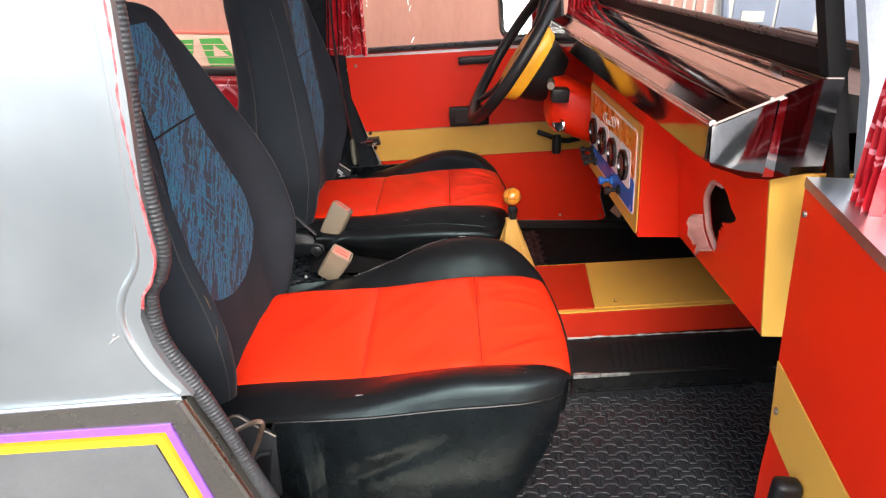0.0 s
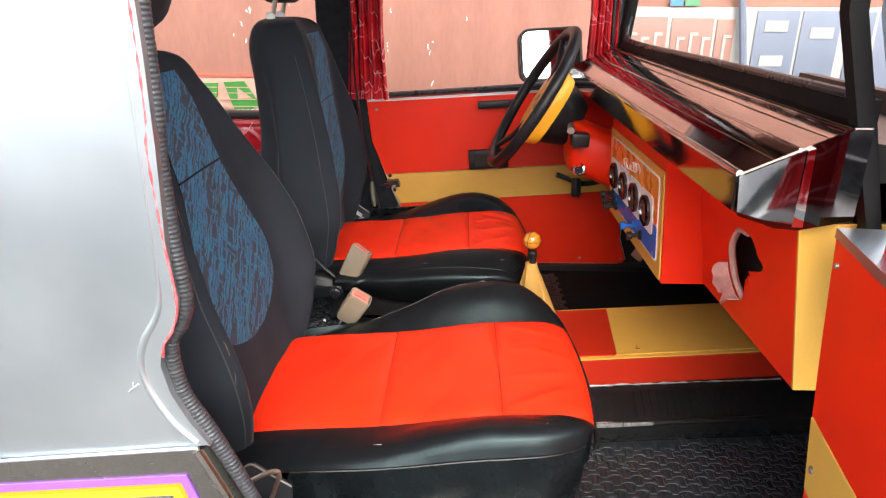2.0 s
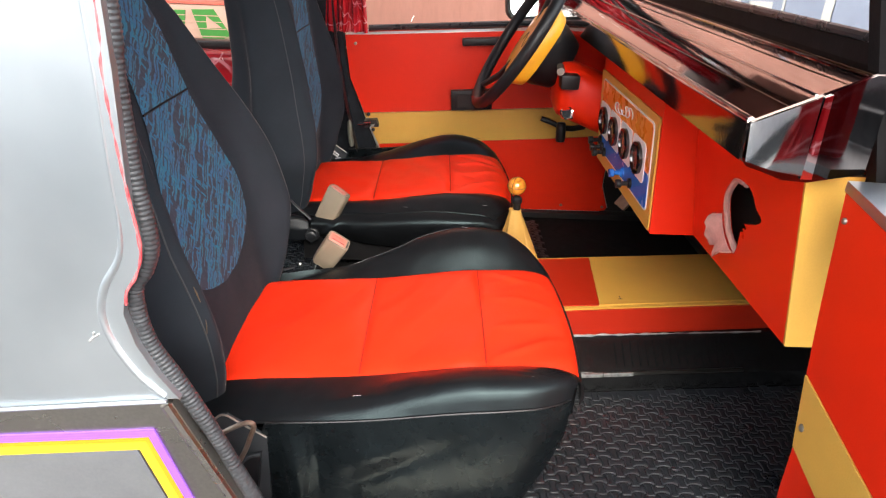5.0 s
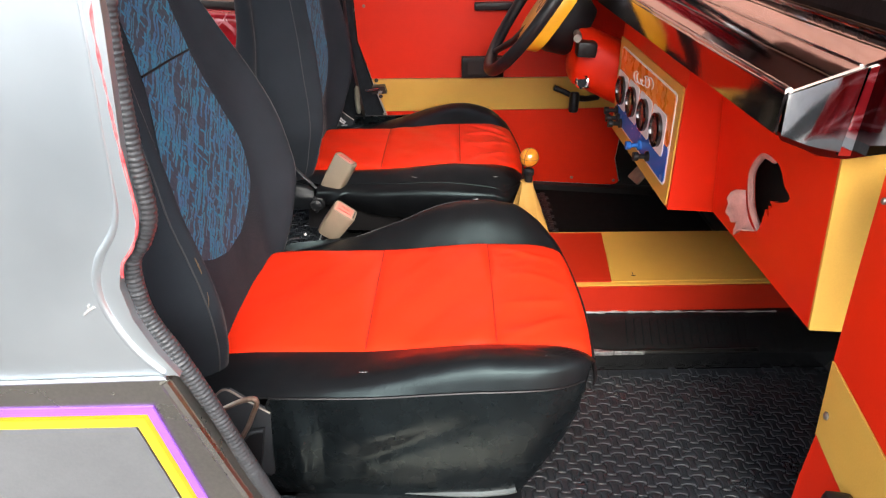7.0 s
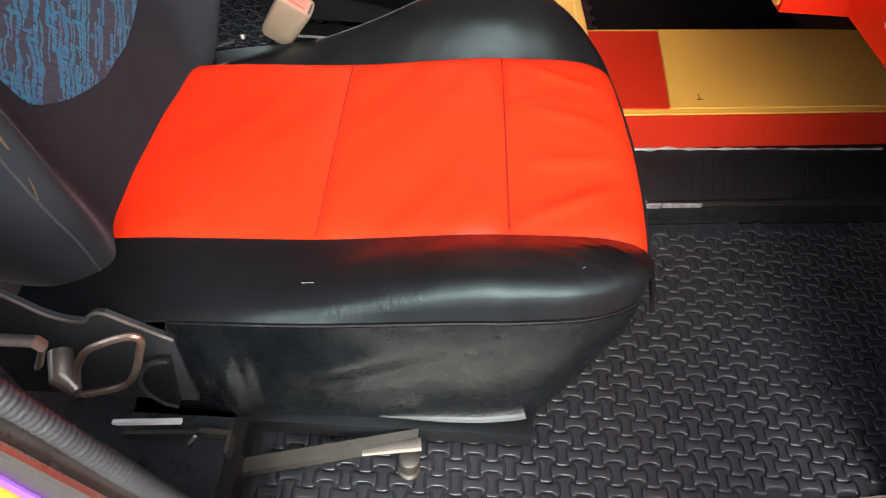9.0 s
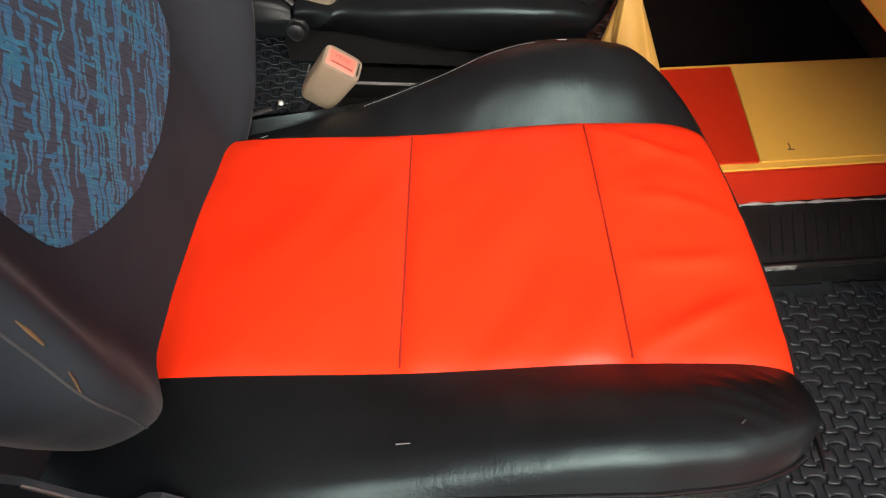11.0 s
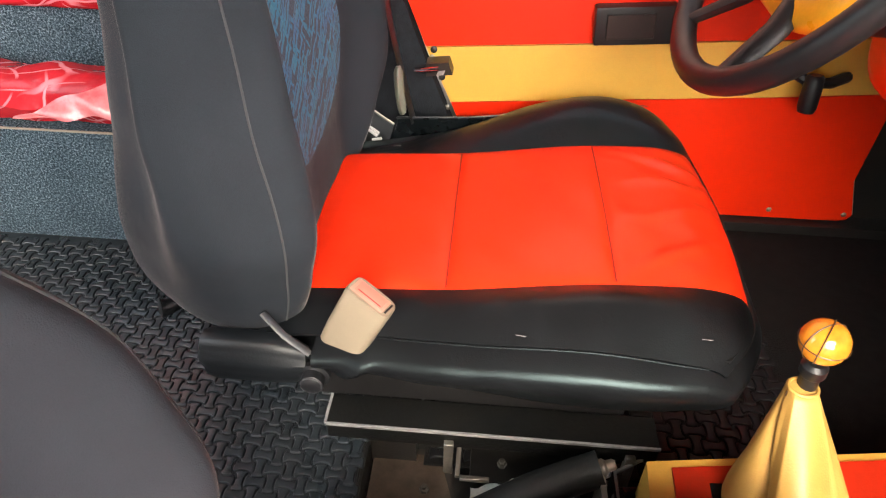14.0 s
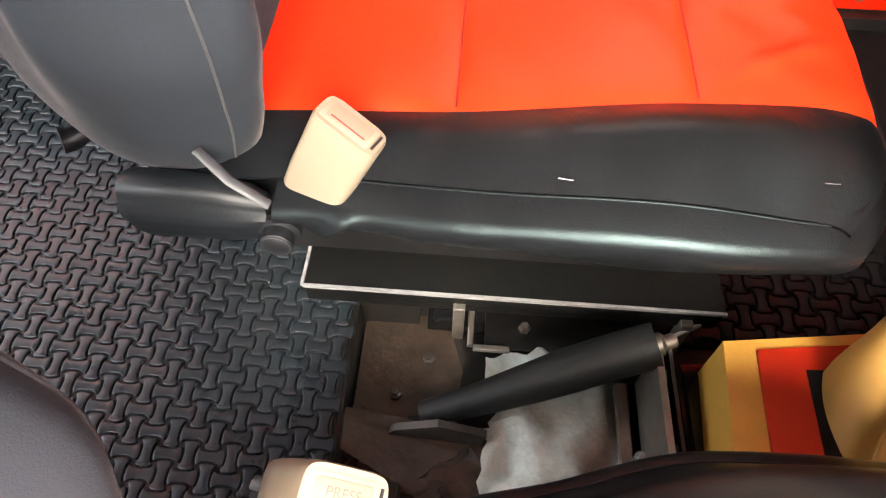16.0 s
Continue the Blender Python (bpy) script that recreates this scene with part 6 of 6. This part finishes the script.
belt = thing("seat_belt", (-0.27, 2.03, 0.9), "black seat belt with a worn pale guide hanging at the pillar", "seat belt")
part("webbing", tube(smooth_line([(-0.335, 2.045, 1.55), (-0.325, 2.04, 1.25), (-0.30, 2.03, 1.05), (-0.275, 2.02, 0.93), (-0.26, 2.01, 0.87)]), 0.020, 8, False, 0.12), BLACK_PLASTIC, belt, "black webbing")
part("belt_guide", tube(smooth_line([(-0.283, 2.005, 0.968), (-0.281, 1.998, 0.93), (-0.277, 2.003, 0.890)]), [0.006, 0.009] + [0.0125] * 9 + [0.011, 0.010], 10, False, 0.6), surface("worn_guide", (0.15, 0.16, 0.125), 0.4), belt, "worn grey-beige guide")
part("belt_bracket", join(tube([(-0.348, 1.958, 0.900), (-0.311, 1.960, 0.871)], 0.0026, 8), tube([(-0.352, 1.962, 0.893), (-0.315, 1.964, 0.864)], 0.0026, 8), tube([(-0.322, 1.956, 0.861), (-0.306, 1.956, 0.864)], 0.0024, 8)), BARE_EDGE, belt, "double bare steel belt anchor")

DM = Matrix.Translation((0.432, 0.715, 0)) @ pose(0, 0, 0, 0, 0, -97)


def on_door(pts, a0, a1, bev=0.0015):
    """Outline as (metres out from the hinge, height) on the opened door; a grows into the cabin side."""
    return prism(pts, "y", a0, a1, bev, 2, DM)


pdoor = part("door", on_door([(-0.025, 1.25), (-0.003, 1.129), (0.018, 1.034), (0.042, 0.947), (0.044, 0.88), (0.050, 0.83), (0.054, 0.789), (0.060, 0.70), (0.085, 0.658), (0.58, 0.658), (0.76, 0.98), (0.785, 1.21)], 0.006, 0.030), STEEL_BODY, jeep, "open passenger door lined in red with a gold band")
part("lining", on_door([(-0.026, 1.249), (-0.003, 1.129), (0.0175, 1.036), (0.78, 0.980), (0.785, 1.20)], -0.002, 0.006), RED_BOARD, pdoor, "red leatherette upper lining")
part("lining", on_door([(0.042, 0.945), (0.044, 0.88), (0.050, 0.83), (0.054, 0.789), (0.060, 0.70), (0.085, 0.660), (0.58, 0.660), (0.73, 0.888)], -0.002, 0.006), RED_BOARD, pdoor, "red leatherette lower lining")
part("band", on_door([(0.0178, 1.034), (0.042, 0.947), (0.73, 0.890), (0.78, 0.978)], -0.003, 0.006), GOLD_BOARD, pdoor, "gold leatherette band")
part("sill_cap", on_door([(-0.028, 1.250), (0.785, 1.202), (0.785, 1.213), (-0.028, 1.262)], -0.003, 0.135), STEEL_BODY, pdoor, "dull silver steel window sill")
part("weather_strip", on_door([(0.03, 1.262), (0.785, 1.216), (0.785, 1.262), (0.03, 1.308)], 0.112, 0.130), RUBBER, pdoor, "black weather strip")
part("screw", lathe([(0.005, 0), (0.005, 0.0015), (0.003, 0.003)], DM @ along((0.049, -0.003, 0.980), (0.049, -0.1, 0.980)), 8), STEEL_DULL, pdoor)
part("screw", lathe([(0.004, 0), (0.004, 0.0015), (0.003, 0.003)], DM @ along((-0.008, -0.002, 1.222), (-0.008, -0.1, 1.222)), 8), STEEL_DULL, pdoor)
part("door_handle", box(-0.012, 0.012, -0.03, 0.0, -0.045, 0.035, 0.009, 3, DM @ pose(0.150, -0.003, 0.925)), BLACK_PLASTIC, pdoor, "glossy black door handle")

# ---- mirror ----
mirror = thing("side_mirror", (0.29, 2.25, 1.33), "black-framed square side mirror outside the driver's door", "mirror")
MM = pose(0.290, 2.27, 1.335, -13, -3, 8)
rounded = lambda w, h, r: [(sx * (w - r) + r * math.cos(a), sz * (h - r) + r * math.sin(a)) for sx, sz, a0 in ((1, 1, 0), (-1, 1, 90), (-1, -1, 180), (1, -1, 270)) for a in [radians(a0 + 15 * k) for k in range(7)]]
part("mirror_glass", prism(rounded(0.096, 0.076, 0.028), "y", 0.0, 0.0045, 0.0008, 1, MM), MIRROR, mirror, "reflecting glass")
part("housing", prism(rounded(0.106, 0.086, 0.036), "y", 0.003, 0.034, 0.006, 3, MM), BLACK_PLASTIC, mirror)
part("arm", tube([(0.36, 2.28, 1.30), (0.42, 2.20, 1.26), (0.46, 2.10, 1.25)], 0.008, 8), BLACK_IRON, mirror)

# ---- curtains ----
def curtain(name, a, b, z0, z1, pinch, label):
    """A gathered cloth between plan points a and b; pinch: width left at mid height."""
    root = thing(name, (a[0], a[1], z0), label, "curtain", "red curtains")
    a, b = Vector((*a, 0)), Vector((*b, 0))
    d = (b - a)
    nrm = Vector((-d.y, d.x, 0)).normalized()

    def f(u, v):
        z = z0 + (z1 - z0) * v
        k = pinch + (1 - pinch) * abs(2 * v - 0.7) ** 1.3
        p = a.lerp(b, 0.5) + d * (u - 0.5) * min(1.0, k)
        return p + nrm * (0.012 * math.sin(u * 24 + v * 3) + 0.006 * math.sin(u * 51)) + Vector((0, 0, z))
    part("cloth", sheet(f, 60, 24, 0.0015), SCRIBBLE, root)
    return root


curtain("curtain", (-0.36, 2.055), (-0.225, 2.060), 1.215, 1.85, 0.75, "red plastic curtain with pale scratches gathered at the pillar")
curtain("curtain", (0.36, 2.06), (0.46, 2.05), 1.26, 1.85, 0.8, "red plastic curtain with pale scratches beside the windshield")
curtain("curtain", (0.464, 0.684), (0.462, 0.630), 1.25, 1.84, 0.9, "red plastic curtain with pale scratches on the open door")

# ---- rear bench along the side ----
bench = thing("side_bench", (-1.2, 1.95, REAR_FLOOR), "side bench with blue carpeted base and red plastic-covered cushion", "bench")
part("base", box(-1.85, -0.46, 1.862, 2.06, REAR_FLOOR, 0.902, 0.006), CARPET, bench, "blue-grey carpeted base")
part("cushion", sheet(lambda u, v: Vector((-1.85 + 1.38 * u, 1.852 + 0.16 * v, 0.905 + 0.062 * math.sin(math.pi * (0.12 + 0.8 * v)) ** 0.5 + 0.010 * noise.noise(Vector((u * 18, v * 3, 1))))), 70, 12, 0.04), SCRIBBLE, bench, "red plastic-covered cushion")
part("cushion_piping", tube([(-1.85, 1.852, 0.906), (-1.0, 1.850, 0.907), (-0.47, 1.852, 0.906)], 0.0020, 8), BEIGE, bench, "pale piping along the cushion")
part("lower_back", box(-1.85, -0.45, 2.02, 2.07, 0.90, 1.035, 0.006), CARPET, bench, "blue-grey carpeted strip")
part("back_pad", box(-1.85, -0.45, 1.99, 2.085, 1.037, 1.15, 0.02, 3), SCRIBBLE, bench, "red plastic-covered back pad")


def plastic_fold(u, v):
    """A creased corner of the loose clear cover, lying over the cushion's front."""
    low, high = Vector((-0.835, 1.846, 0.925)).lerp(Vector((-0.66, 1.846, 0.935)), u), Vector((-0.835, 1.846, 0.928)).lerp(Vector((-0.66, 1.880, 0.990)), u)
    p = low.lerp(high, v)
    return p + Vector((0, -0.010 * math.sin(math.pi * v) * u - 0.004 * math.sin(u * 16 + v * 5), 0.003 * math.sin(u * 11 + 3 * v)))


part("plastic_fold", sheet(plastic_fold, 24, 10, 0.001), PALE_PLASTIC, bench, "creased pale corner of the plastic cover")
